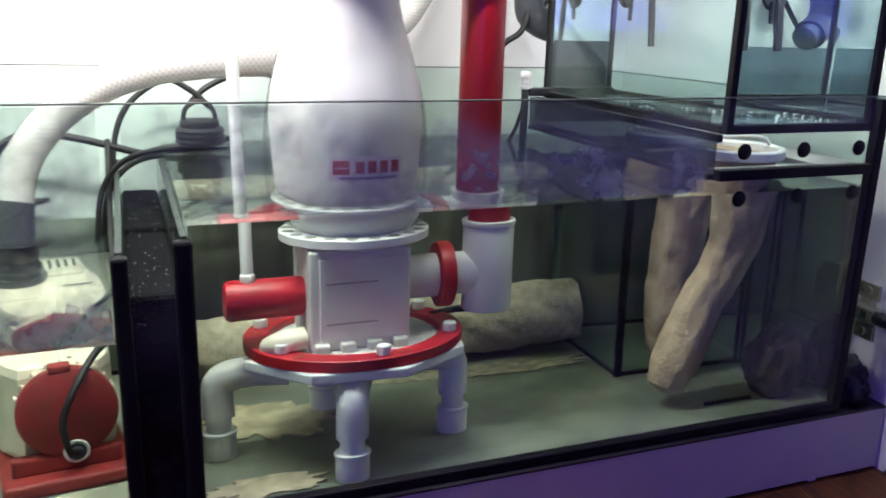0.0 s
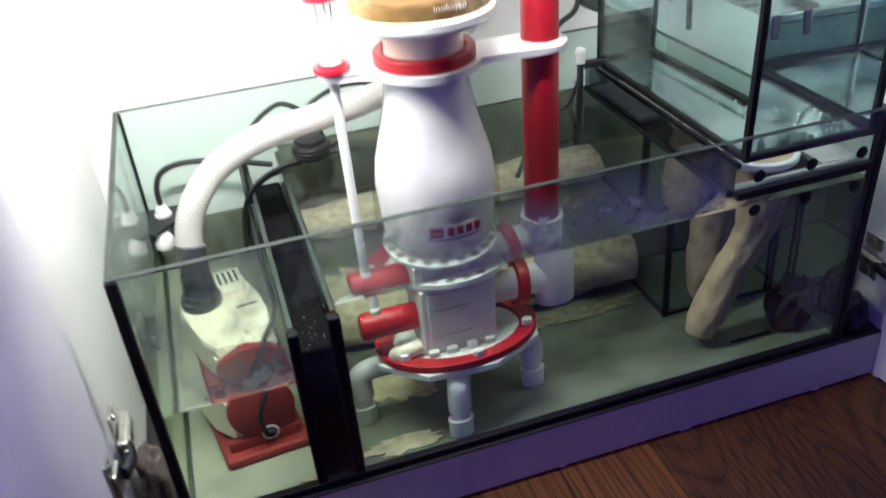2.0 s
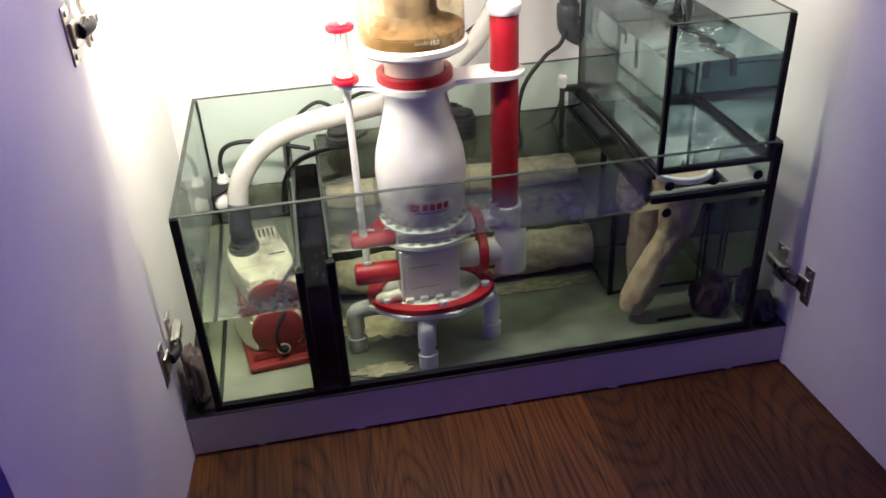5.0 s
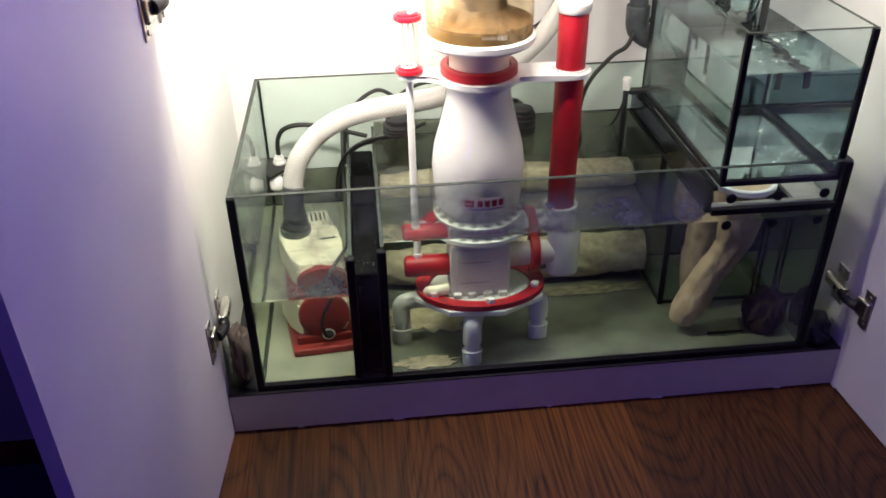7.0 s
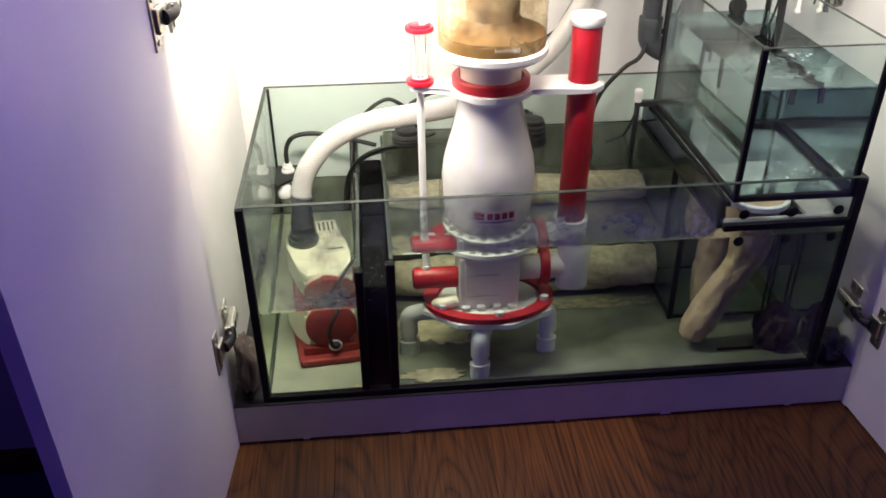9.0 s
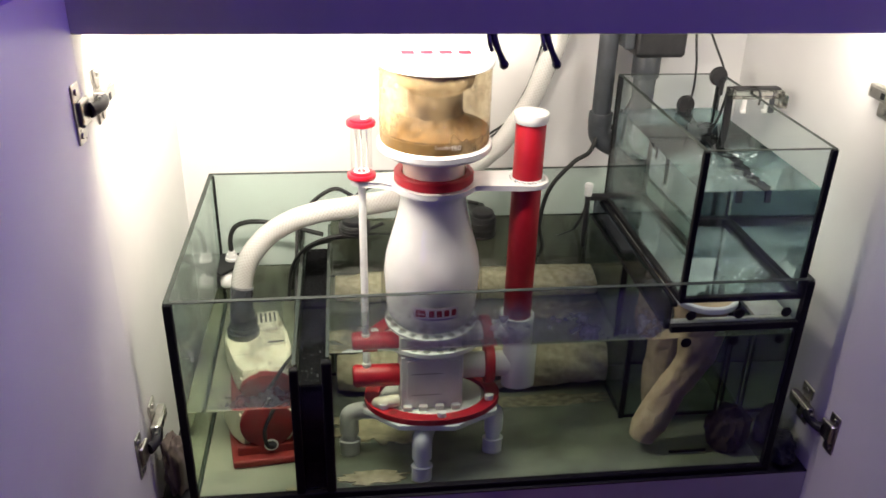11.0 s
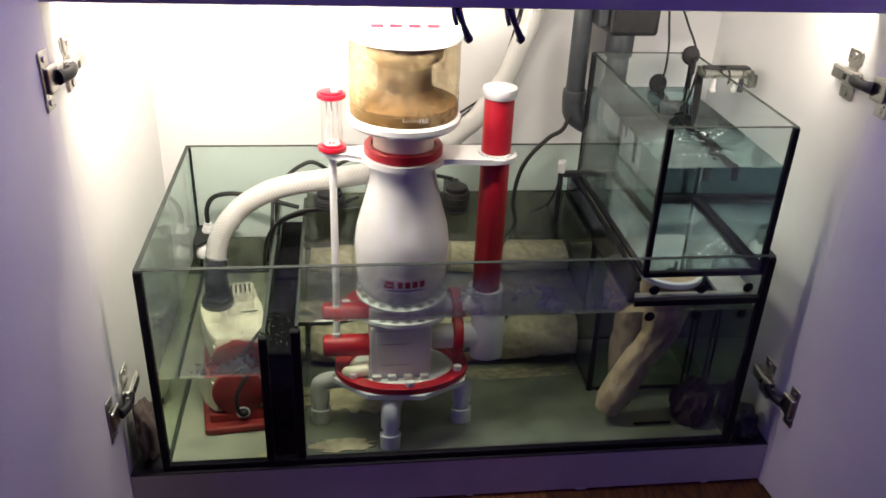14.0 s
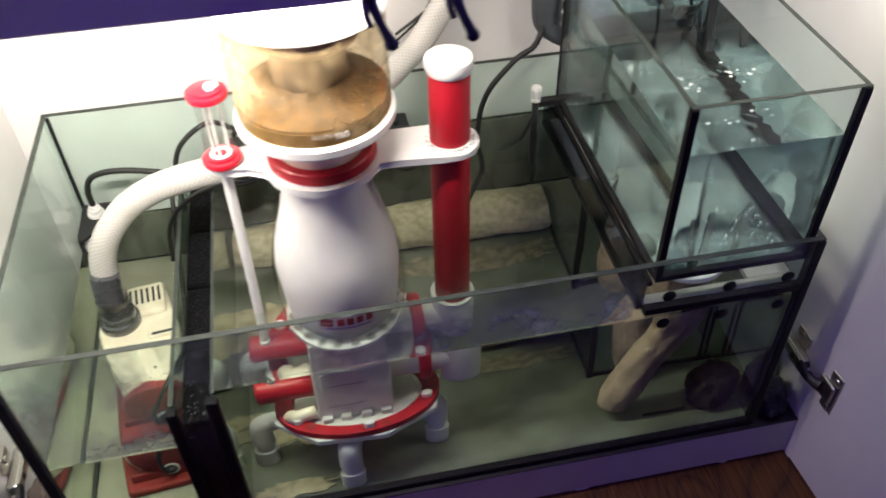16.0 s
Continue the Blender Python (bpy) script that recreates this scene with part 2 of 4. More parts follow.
TAN_COLUMN = mat("stained_cup_column", (0.23, 0.165, 0.10), (0.075, 0.058, 0.052), rough=0.4, scale=26, detail=7, lo=0.42, hi=0.68, coat=0.3, bump=0.3, bump_scale=160)
CREAM_NECK = mat("cream_foam_neck", (0.86, 0.75, 0.62), (0.76, 0.63, 0.50), rough=0.4, scale=30, coat=0.3)
FELT = mat("beige_filter_felt", (0.52, 0.395, 0.27), (0.36, 0.265, 0.172), rough=0.95, scale=40, detail=9, bump=1.0, bump_scale=210)
FELT_DIRTY = mat("silted_felt", (0.54, 0.48, 0.355), (0.34, 0.305, 0.21), rough=0.95, scale=85, detail=10, bump=1.0, bump_scale=230, lo=0.32, hi=0.70)
TRAY_FLOOR = mat("grey_tray_floor", (0.40, 0.39, 0.36), (0.30, 0.29, 0.27), rough=0.45, scale=30)
BACK_SHEET = mat("back_sheet", (0.135, 0.142, 0.112), (0.075, 0.082, 0.064), rough=0.8, scale=14, detail=8, bump=0.2, stretch=(2.5, 1, 0.5))
ROCK = mat("dark_rock", (0.040, 0.022, 0.017), (0.012, 0.008, 0.007), rough=0.95, scale=40, detail=8, bump=1.0, bump_scale=120)
TANK_FLOOR = mat("silted_tank_floor", (0.205, 0.222, 0.168), (0.115, 0.130, 0.096), rough=0.7, scale=10, detail=8, bump=0.2)
BARE_FLOOR = mat("pale_tank_floor", (0.36, 0.36, 0.28), (0.28, 0.28, 0.22), rough=0.7, scale=14, detail=8, bump=0.2)
SEDIMENT = mat("cream_sediment", (0.52, 0.45, 0.30), (0.30, 0.265, 0.17), rough=0.9, scale=45, detail=10, bump=0.25, bump_scale=260)
DIM_SEDIMENT = mat("dull_sediment", (0.34, 0.30, 0.20), (0.16, 0.15, 0.105), rough=0.9, scale=70, detail=8, bump=0.8, bump_scale=150)
RAG = mat("brown_rag", (0.16, 0.125, 0.105), (0.075, 0.06, 0.055), rough=0.95, scale=9, detail=3, bump=0.25, bump_scale=700, lo=0.30, hi=0.75)
DARK_RAG = mat("dark_rag", (0.022, 0.024, 0.04), (0.008, 0.008, 0.014), rough=0.9, scale=40, bump=0.7)
TRAY = clear("smoky_tray_plastic", (0.42, 0.44, 0.50), 1.5, 0.05)
RED_INK = mat("red_print", (0.26, 0.006, 0.03), rough=0.4)
LABEL_PAPER = mat("label_paper", (0.55, 0.50, 0.60), rough=0.35)
BLUE_INK = mat("violet_print", (0.16, 0.08, 0.30), rough=0.4)
WHITE_INK = mat("white_print", (0.85, 0.84, 0.80), rough=0.5)
HOSE = hose_material()
SMOKE_HOSE = mat("smoky_hose_end", (0.06, 0.065, 0.075), (0.03, 0.033, 0.04), rough=0.2, scale=50, coat=0.5)
VIOLET_PLASTIC = mat("clip_plastic", (0.012, 0.010, 0.03), rough=0.35)

# ---- mesh helpers ----


def part(name, bm, material, parent=None, label="", smooth=False, shadow=True):
    me = bpy.data.meshes.new(name)
    if smooth:
        for f in bm.faces:
            f.smooth = True
    bm.to_mesh(me)
    bm.free()
    me.materials.append(material)
    if smooth:
        me.set_sharp_from_angle(angle=radians(38))
    ob = new(name, me)
    if parent:
        ob.parent = parent
    if label:
        ob["label"] = label
    if not shadow:
        ob.visible_shadow = False
    return ob


def thing(name, label, category, group="", kind=""):
    return tagged(new(name), label, category, group, kind)


def box(x0, x1, y0, y1, z0, z1, bevel=0.0, seg=2, m=None):
    bm = bmesh.new()
    bmesh.ops.create_cube(bm, size=1)
    bmesh.ops.transform(bm, matrix=Matrix.Translation(((x0 + x1) / 2, (y0 + y1) / 2, (z0 + z1) / 2)) @ Matrix.Diagonal((x1 - x0, y1 - y0, z1 - z0, 1)), verts=bm.verts)
    if bevel:
        bmesh.ops.bevel(bm, geom=bm.edges[:], offset=bevel, segments=seg, profile=0.5, affect="EDGES")
    if m:
        bmesh.ops.transform(bm, matrix=m, verts=bm.verts)
    return bm


def lathe(profile, n=48, m=None, cap=True):
    """Turns (radius, height) pairs round z."""
    bm = bmesh.new()
    rings = [[bm.verts.new((r * math.cos(2 * math.pi * i / n), r * math.sin(2 * math.pi * i / n), z)) for i in range(n)] for r, z in profile]
    for a, b in zip(rings, rings[1:]):
        for i in range(n):
            bm.faces.new((a[i], a[(i + 1) % n], b[(i + 1) % n], b[i]))
    if cap:
        bm.faces.new(rings[0][::-1])
        bm.faces.new(rings[-1])
    if m:
        bmesh.ops.transform(bm, matrix=m, verts=bm.verts)
    return bm


def cyl(r, h, m=None, bevel=0.0015, n=40):
    """A rod from z = 0 to h with broken edges."""
    b = min(bevel, r * 0.4, h * 0.4)
    return lathe([(r - b, 0), (r - b * 0.3, b * 0.3), (r, b), (r, h - b), (r - b * 0.3, h - b * 0.3), (r - b, h)], n, m)


def ring(r0, r1, h, m=None, n=56, b=0.001):
    prof = [(r0, b), (r0 + b, 0), (r1 - b, 0), (r1, b), (r1, h - b), (r1 - b, h), (r0 + b, h), (r0, h - b), (r0, b)]
    bm = lathe(prof, n, m, cap=False)
    bmesh.ops.remove_doubles(bm, verts=bm.verts, dist=1e-6)
    return bm


def smooth_line(points, steps=10):
    P = [Vector(p) for p in points]
    P = [2 * P[0] - P[1]] + P + [2 * P[-1] - P[-2]]
    out = []
    for a, b, c, d in zip(P, P[1:], P[2:], P[3:]):
        for i in range(steps):
            t = i / steps
            out.append(0.5 * ((2 * b) + (c - a) * t + (2 * a - 5 * b + 4 * c - d) * t * t + (3 * b - a - 3 * c + d) * t ** 3))
    return out + [P[-2]]


def tube(points, r, n=12, steps=8, radii=None, wobble=0.0, folds=0.0):
    """A round tube along a smooth line, with uv = length in metres, girth 0 to 1."""
    line = smooth_line(points, steps)
    bm = bmesh.new()
    uvl = bm.loops.layers.uv.new("UVMap")
    up, rings, dist = Vector((0, 0, 1)), [], [0.0]
    side = None
    for i, p in enumerate(line):
        d = (line[min(i + 1, len(line) - 1)] - line[max(i - 1, 0)]).normalized()
        if side is None:
            side = d.cross(Vector((0.31, 0.9, 0.2))).normalized()
        side = (side - d * side.dot(d)).normalized()
        oth = d.cross(side)
        f = i / (len(line) - 1)
        rr = r if radii is None else np.interp(f, np.linspace(0, 1, len(radii)), radii)
        rings.append([])
        for k in range(n):
            a = 2 * math.pi * k / n
            q = rr * (1 + wobble * noise.noise(p * 30 + Vector((math.cos(a) * 2, math.sin(a) * 2, 0))) + 0.4 * wobble * noise.noise(p * 75 + Vector((math.cos(a) * 4, math.sin(a) * 4, 5))))
            q *= 1 + folds * (math.sin(3 * a + 5 * f) + 0.6 * math.sin(7 * a - 4 * f + 1)) * math.sin(math.pi * min(1, f * 1.15))
            rings[-1].append(bm.verts.new(p + side * math.cos(a) * q + oth * math.sin(a) * q))
        if i:
            dist.append(dist[-1] + (p - line[i - 1]).length)
    for j, (a, b) in enumerate(zip(rings, rings[1:])):
        for k in range(n):
            f = bm.faces.new((a[k], a[(k + 1) % n], b[(k + 1) % n], b[k]))
            for lp, (u, v) in zip(f.loops, ((dist[j], k / n), (dist[j], (k + 1) / n), (dist[j + 1], (k + 1) / n), (dist[j + 1], k / n))):
                lp[uvl].uv = (u, v)
    bm.faces.new(rings[0][::-1])
    bm.faces.new(rings[-1])
    return bm


def outline_plate(points, z0, z1, bevel=0.0):
    """A flat plate of a given outline, from z0 to z1."""
    bm = bmesh.new()
    lo, hi = [bm.verts.new((x, y, z0)) for x, y in points], [bm.verts.new((x, y, z1)) for x, y in points]
    bm.faces.new(lo[::-1])
    bm.faces.new(hi)
    n = len(points)
    for i in range(n):
        bm.faces.new((lo[i], lo[(i + 1) % n], hi[(i + 1) % n], hi[i]))
    if bevel:
        rim = [e for e in bm.edges if abs(e.verts[0].co.z - e.verts[1].co.z) < 1e-6]
        bmesh.ops.bevel(bm, geom=rim, offset=bevel, segments=2, profile=0.5, affect="EDGES")
    return bm


def join(*bms):
    out = bmesh.new()
    for b in bms:
        me = bpy.data.meshes.new("tmp")
        b.to_mesh(me)
        b.free()
        out.from_mesh(me)
        bpy.data.meshes.remove(me)
    return out


def lump(cx, cy, cz, sx, sy, sz, rough=0.25, freq=3.0, seed=0, sub=4, octaves=4):
    """An uneven lump: a ball pushed about by noise, flat underneath."""
    bm = bmesh.new()
    bmesh.ops.create_icosphere(bm, subdivisions=sub, radius=1)
    for v in bm.verts:
        k = 1 + rough * noise.fractal(v.co * freq + Vector((seed, seed * 2, 0)), 0.8, 2.0, octaves)
        v.co = Vector((cx + sx * v.co.x * k, cy + sy * v.co.y * k, max(cz + sz * v.co.z * k, cz - sz * 0.8)))
    return bm


def solid_text(body, size, m, depth, material, parent, name):
    cu = bpy.data.curves.new(name, "FONT")
    cu.body, cu.size, cu.extrude, cu.align_x, cu.align_y = body, size, depth, "CENTER", "CENTER"
    tmp = bpy.data.objects.new(name, cu)
    scene.collection.objects.link(tmp)
    bpy.context.view_layer.update()
    me = bpy.data.meshes.new_from_object(tmp.evaluated_get(bpy.context.evaluated_depsgraph_get()))
    bpy.data.objects.remove(tmp)
    me.transform(m)
    me.materials.clear()
    me.materials.append(material)
    ob = new(name, me)
    ob.parent = parent
    return ob


# ---- the setting: room and cabinet ----
XL, XR, YF, YB, ZB, ZT = -0.053, 1.073, -0.020, 0.520, 0.085, 0.885


def board(name, bm, label):
    return tagged(part(name, bm, WHITE_BOARD), label, "cabinet panel", kind="structure")


board("wall_west", box(XL - 0.018, XL, YF, YB + 0.01, 0, ZT + 0.02), "white laminate inner side of the cabinet")
board("wall_east", box(XR, XR + 0.018, YF, YB + 0.01, 0, ZT + 0.02), "white laminate inner side of the cabinet")
board("wall_north", box(XL, XR, YB, YB + 0.01, 0.0, ZT + 0.02), "white laminate back of the cabinet")
board("ceiling", box(XL, XR, YF + 0.018, YB, ZT, ZT + 0.018), "white laminate top board inside the cabinet")
board("cabinet_bottom", box(XL, XR, -0.004, YB, ZB - 0.018, ZB, 0.001), "white laminate bottom board under the sump")
board("trim", box(XL, XR, YF - 0.002, YF + 0.016, 0.866, 0.98, 0.0012), "white laminate top rail of the cabinet front")
tagged(part("baseboard", box(XL + 0.001, XR - 0.001, -0.0075, -0.0045, 0.003, ZB + 0.0002), SHADED_PLINTH), "matt white plinth, shade put into its grey, with a chipped lower edge", "plinth", kind="structure")
for k, (x, w) in enumerate(((0.06, 0.012), (0.235, 0.018), (0.52, 0.010), (0.72, 0.02), (0.96, 0.012))):
    tagged(part("plinth_foot", box(x, x + w, -0.0085, -0.002, 0.0004, 0.004, 0.0008), WHITE_BOARD), "small white plastic foot under the plinth", "foot", "plinth feet")
# the aquarium's stand front above the rail, and the room round the camera
tagged(part("wall_above", box(-0.6, 1.6, YF + 0.017, YB + 0.01, 0.92, 2.6), WALL_PAINT), "dim wall above the cabinet", "wall", kind="structure")
tagged(part("wall_left_of_cabinet", box(-2.5, XL - 0.019, 0.02, 0.10, 0, 2.6), WALL_PAINT), "dim painted wall beside the cabinet", "wall", kind="structure")
tagged(part("wall_right_of_cabinet", box(XR + 0.019, 2.6, 0.02, 0.10, 0, 2.6), WALL_PAINT), "dim painted wall beside the cabinet", "wall", kind="structure")
tagged(part("wall_south", box(-2.5, 2.6, -3.1, -3.0, 0, 2.6), WALL_PAINT), "dim painted wall of the dark room", "wall", kind="structure")
tagged(part("wall_far_west", box(-2.6, -2.5, -3.1, 0.1, 0, 2.6), WALL_PAINT), "dim painted wall of the dark room", "wall", kind="structure")
tagged(part("wall_far_east", box(2.6, 2.7, -3.1, 0.1, 0, 2.6), WALL_PAINT), "dim painted wall of the dark room", "wall", kind="structure")
tagged(part("room_ceiling", box(-2.6, 2.7, -3.1, 0.6, 2.6, 2.7), WALL_PAINT), "plain ceiling of the dark room", "ceiling", kind="structure")
tagged(part("rug", box(-1.6, -0.30, -2.2, -0.05, 0.0005, 0.012, 0.004), NAVY), "dark navy rug beside the open cabinet door", "rug")

# cabinet doors, open
def door(name, pivot, deg, side):
    d = thing(name, "open white laminate cabinet door with satin face", "door", kind="structure")
    w, t = 0.517, 0.018
    x0, x1 = (-t, 0.0) if side < 0 else (0.0, t)
    part("panel", box(x0, x1, -w, 0.0, 0.004, 0.930), WHITE_BOARD, d)
    d.matrix_world = pose(*pivot, 0, 0, deg)
    return d


door("door_1", (XL, YF - 0.0002, 0), -4.2, -1)
door("door_2", (XR, YF - 0.0002, 0), 3.8, 1)


def hinge(z, side, deg):
    """A clip-on cup hinge: cross plate and arm on the cabinet side, dark link, cup flange on the door."""
    h = thing("cabinet_hinge", "nickel-plated concealed hinge, open, screwed to cabinet and door", "hinge", "cabinet hinges")
    s = side
    def P(name, x0, x1, y0, y1, z0, z1, material, bevel=0.0012, turn=None):
        a, b = sorted((s * x0, s * x1))
        return part(name, box(a, b, y0, y1, z0, z1, bevel, 2, turn), material, h)
    P("mounting_plate", 0.0005, 0.004, 0.026, 0.044, -0.030, 0.030, STEEL, 0.0015)
    P("plate_wing", 0.0008, 0.0044, 0.020, 0.050, 0.0135, 0.0325, STEEL, 0.0017)
    P("plate_wing", 0.0008, 0.0044, 0.020, 0.050, -0.0325, -0.0135, STEEL, 0.0017)
    P("arm", 0.004, 0.016, 0.006, 0.062, -0.009, 0.009, STEEL, 0.0025)
    P("arm_cover", 0.0155, 0.018, 0.012, 0.056, -0.007, 0.007, STEEL, 0.001)
    P("arm_slot", 0.0178, 0.0188, 0.022, 0.030, -0.004, 0.004, BLACK, 0.0004)
    part("link", tube([(s * 0.012, 0.010, 0), (s * 0.0165, -0.004, 0), (s * 0.0150, -0.018, 0), (s * 0.009, -0.028, 0)], 0.0072, 14, 6, [0.0085, 0.0068, 0.0066, 0.0085]), BLACK, h, "dark hinge link", smooth=True)
    part("link_pin", cyl(0.0022, 0.0185, pose(s * 0.0150, -0.006, -0.00925), 0.0006, 12), STEEL, h)
    P("cup_flange", 0.0012, 0.0042, -0.052, -0.030, -0.033, 0.033, STEEL, 0.0013, pose(0, 0, 0, 0, 0, deg))
    P("cup", 0.004, 0.010, -0.048, -0.020, -0.015, 0.015, STEEL, 0.003, pose(0, 0, 0, 0, 0, deg))
    for dz in (-0.024, 0.024):
        part("screw", cyl(0.0052, 0.0024, pose(s * 0.0040, 0.035, dz, 0, 90 * s, 0), 0.0009, 20), STEEL, h)
        part("screw", cyl(0.0036, 0.0022, pose(0, 0, 0, 0, 0, deg) @ pose(s * 0.0040, -0.043, dz, 0, 90 * s, 0), 0.0008, 16), STEEL, h)
    h.matrix_world = pose(XL if s > 0 else XR, YF + (0.022 if s > 0 else 0.025), z) @ Matrix.Diagonal((1.1, 1.12, 1.15, 1))
    return h


for z_left, z_right in ((0.775, 0.762), (0.238, 0.199)):
    hinge(z_left, 1, -4.2)
    hinge(z_right, -1, 3.8)

# light strip
for x0, x1 in ((-0.045, 0.505), (0.84, 1.06)):
    led = thing("led_strip", "slim warm-white light strip under the cabinet top", "lamp", "light strips")
    part("housing", box(x0, x1, -0.0035, 0.0210, 0.8665, 0.8848, 0.002), WHITE_PVC, led)
    part("end_cap", box(x1, x1 + 0.004, -0.0030, 0.0205, 0.8670, 0.8846, 0.001), WHITE_DULL, led)

# wider than the sump: its black also puts shade on the ledges around
tagged(part("foam_mat", box(XL + 0.001, XR - 0.001, -0.0077, 0.515, ZB + 0.0004, ZB + 0.0026), BLACK), "thin black foam mat under the sump, widened to darken lit ledges", "mat")

# ---- the sump tank ----
TW, TD, T0, T1, G = 1.0, 0.505, 0.0878, 0.475, 0.008
FL = T0 + 0.008
sump = thing("sump_tank", "rimless glass sump with black silicone seams, half full of water", "tank")
part("front_pane", box(0, TW, 0, G, T0, T1), GLASS, sump, shadow=False)
part("back_pane", box(0, TW, TD - G, TD, T0, T1), GLASS_GREEN, sump, shadow=False)
part("side_pane", box(0, G, G, TD - G, T0, T1), GLASS_GREEN, sump, shadow=False)
part("side_pane", box(TW - G, TW, G, TD - G, T0, T1), GLASS_GREEN, sump, shadow=False)
part("bottom_pane", box(0.181, TW - G, G, TD - G, T0, FL), TANK_FLOOR, sump, "glass bottom coated with grey-green silt")
part("bottom_pane", box(G, 0.1805, G, TD - G, T0, FL), BARE_FLOOR, sump, "pale cleaner bottom of the pump chamber")
for e in ((0, TW, 0, G), (0, TW, TD - G, TD), (0, G, G, TD - G), (TW - G, TW, G, TD - G)):
    part("cut_edge", box(e[0] + 0.0003, e[1] - 0.0003, e[2] + 0.0003, e[3] - 0.0003, T1 + 0.0002, T1 + 0.0012), GLASS_EDGE, sump, "grey-green cut glass edge", shadow=False)
part("front_corner_seam", box(-0.0008, 0.012, -0.0012, 0.012, T0, T1 - 0.002, 0.002), SILICONE, sump)
part("front_corner_seam", box(TW - 0.012, TW + 0.0008, -0.0012, 0.012, T0, T1 - 0.002, 0.002), SILICONE, sump)
part("back_corner_seam", box(0.006, 0.011, TD - 0.012, TD - 0.006, T0, T1 - 0.001, 0.001), SILICONE, sump)
part("back_corner_seam", box(TW - 0.011, TW - 0.006, TD - 0.012, TD - 0.006, T0, T1 - 0.001, 0.001), SILICONE, sump)
part("bottom_seam", box(0, TW, -0.0016, 0.011, T0 - 0.0004, T0 + 0.0120, 0.002), SILICONE, sump)
part("bottom_seam", box(0.011, TW - 0.011, TD - 0.012, TD - 0.006, FL, FL + 0.006, 0.001), SILICONE, sump)
part("bottom_seam", box(0.006, 0.012, 0.011, TD - 0.012, FL, FL + 0.006, 0.001), GLASS_EDGE, sump, "grey-green seam")
# grey-brown sheets inside the back glass, up to just below the water level
part("back_sheet", box(0.236, 0.774, TD - G - 0.0025, TD - G - 0.0012, FL + 0.006, 0.362), BACK_SHEET, sump, "grey-brown sheet on the back glass below the water line")
part("back_sheet", box(0.784, TW - 0.012, TD - G - 0.0025, TD - G - 0.0012, FL + 0.006, 0.362), BACK_SHEET, sump, "grey-brown sheet on the back glass below the water line")
part("back_sheet", box(0.012, 0.1755, TD - G - 0.0025, TD - G - 0.0012, FL + 0.006, 0.268), BACK_SHEET, sump, "grey-brown sheet on the back glass below the water line")
# overflow: two upright panes with black sponge between
part("weir_pane", box(0.176, 0.182, G, TD - G, FL, 0.350), GLASS_GREEN, sump, shadow=False)
part("weir_pane", box(0.229, 0.235, G, TD - G, FL, 0.361), GLASS_GREEN, sump, shadow=False)
part("weir_seam", box(0.172, 0.186, -0.0014, 0.013, T0 + 0.0125, 0.350, 0.003), SILICONE, sump)
part("weir_seam", box(0.222, 0.238, -0.0014, 0.013, T0 + 0.0125, 0.361, 0.003), SILICONE, sump)
part("weir_edge", box(0.1762, 0.1818, 0.014, TD - G, 0.3502, 0.3512), GLASS_EDGE, sump)
part("weir_edge", box(0.2292, 0.2348, 0.014, TD - G, 0.3612, 0.3622), GLASS_EDGE, sump)
# partition under the upper box
part("partition_pane", box(0.775, 0.781, 0.240, TD - G, FL, 0.388), GLASS_GREEN, sump, shadow=False)
part("partition_seam", box(0.773, 0.784, 0.235, 0.243, FL, 0.388, 0.002), SILICONE, sump)
part("partition_seam", box(0.776, 0.782, 0.243, TD - G, FL, FL + 0.005, 0.001), SILICONE, sump)
part("partition_pane", box(0.784, TW - G, 0.240, 0.246, FL, 0.388), GLASS_GREEN, sump, shadow=False)
part("partition_seam", box(0.784, TW - 0.012, 0.239, 0.248, FL, FL + 0.005, 0.001), SILICONE, sump)
for x in (0.964, 0.974):
    part("partition_seam", box(x, x + 0.003, 0.239, 0.2395 + 0.008, FL + 0.005, 0.385, 0.0005), SILICONE, sump)
part("floor_strip", box(0.835, 0.905, 0.075, 0.080, FL, FL + 0.005, 0.001), SILICONE, sump)

# milky sheets over the front glass, above the water only
part("milky_film", box(0.0135, 0.1705, G + 0.0006, G + 0.0010, 0.276, 0.473), MILKY, sump, "milky film inside the front glass", shadow=False)
part("milky_film", box(0.1880, 0.7640, G + 0.0006, G + 0.0010, 0.376, 0.473), MILKY, sump, "milky film inside the front glass", shadow=False)

sponge = tagged(part("filter_sponge", join(*[box(0.1825, 0.2285, G + 0.006 + i * 0.121, G + 0.1265 + i * 0.121, FL, 0.312 - 0.004 * (i % 2), 0.005) for i in range(4)]), SPONGE),
                "coarse black filter sponge blocks packed between glass weirs", "filter sponge")


rng = random.Random(21)
spots = []
for k in range(170):
    r = rng.uniform(0.0003, 0.0006)
    b = bmesh.new()
    x, z = (rng.uniform(0.187, 0.226), 0.285 + 0.13 * rng.random() ** 1.3) if k < 75 else (rng.uniform(0.02, 0.95), rng.uniform(0.38, 0.46))
    bmesh.ops.create_icosphere(b, subdivisions=1, radius=r, matrix=Matrix.Translation((x, G + 0.0003, z)))
    spots.append(b)
tagged(part("splash_drops", join(*spots), mat("salt_drop", (0.55, 0.57, 0.56), rough=0.1, coat=1.0), None, "", True), "dried splash drops on the inside of the front glass", "drops", kind="stuff")


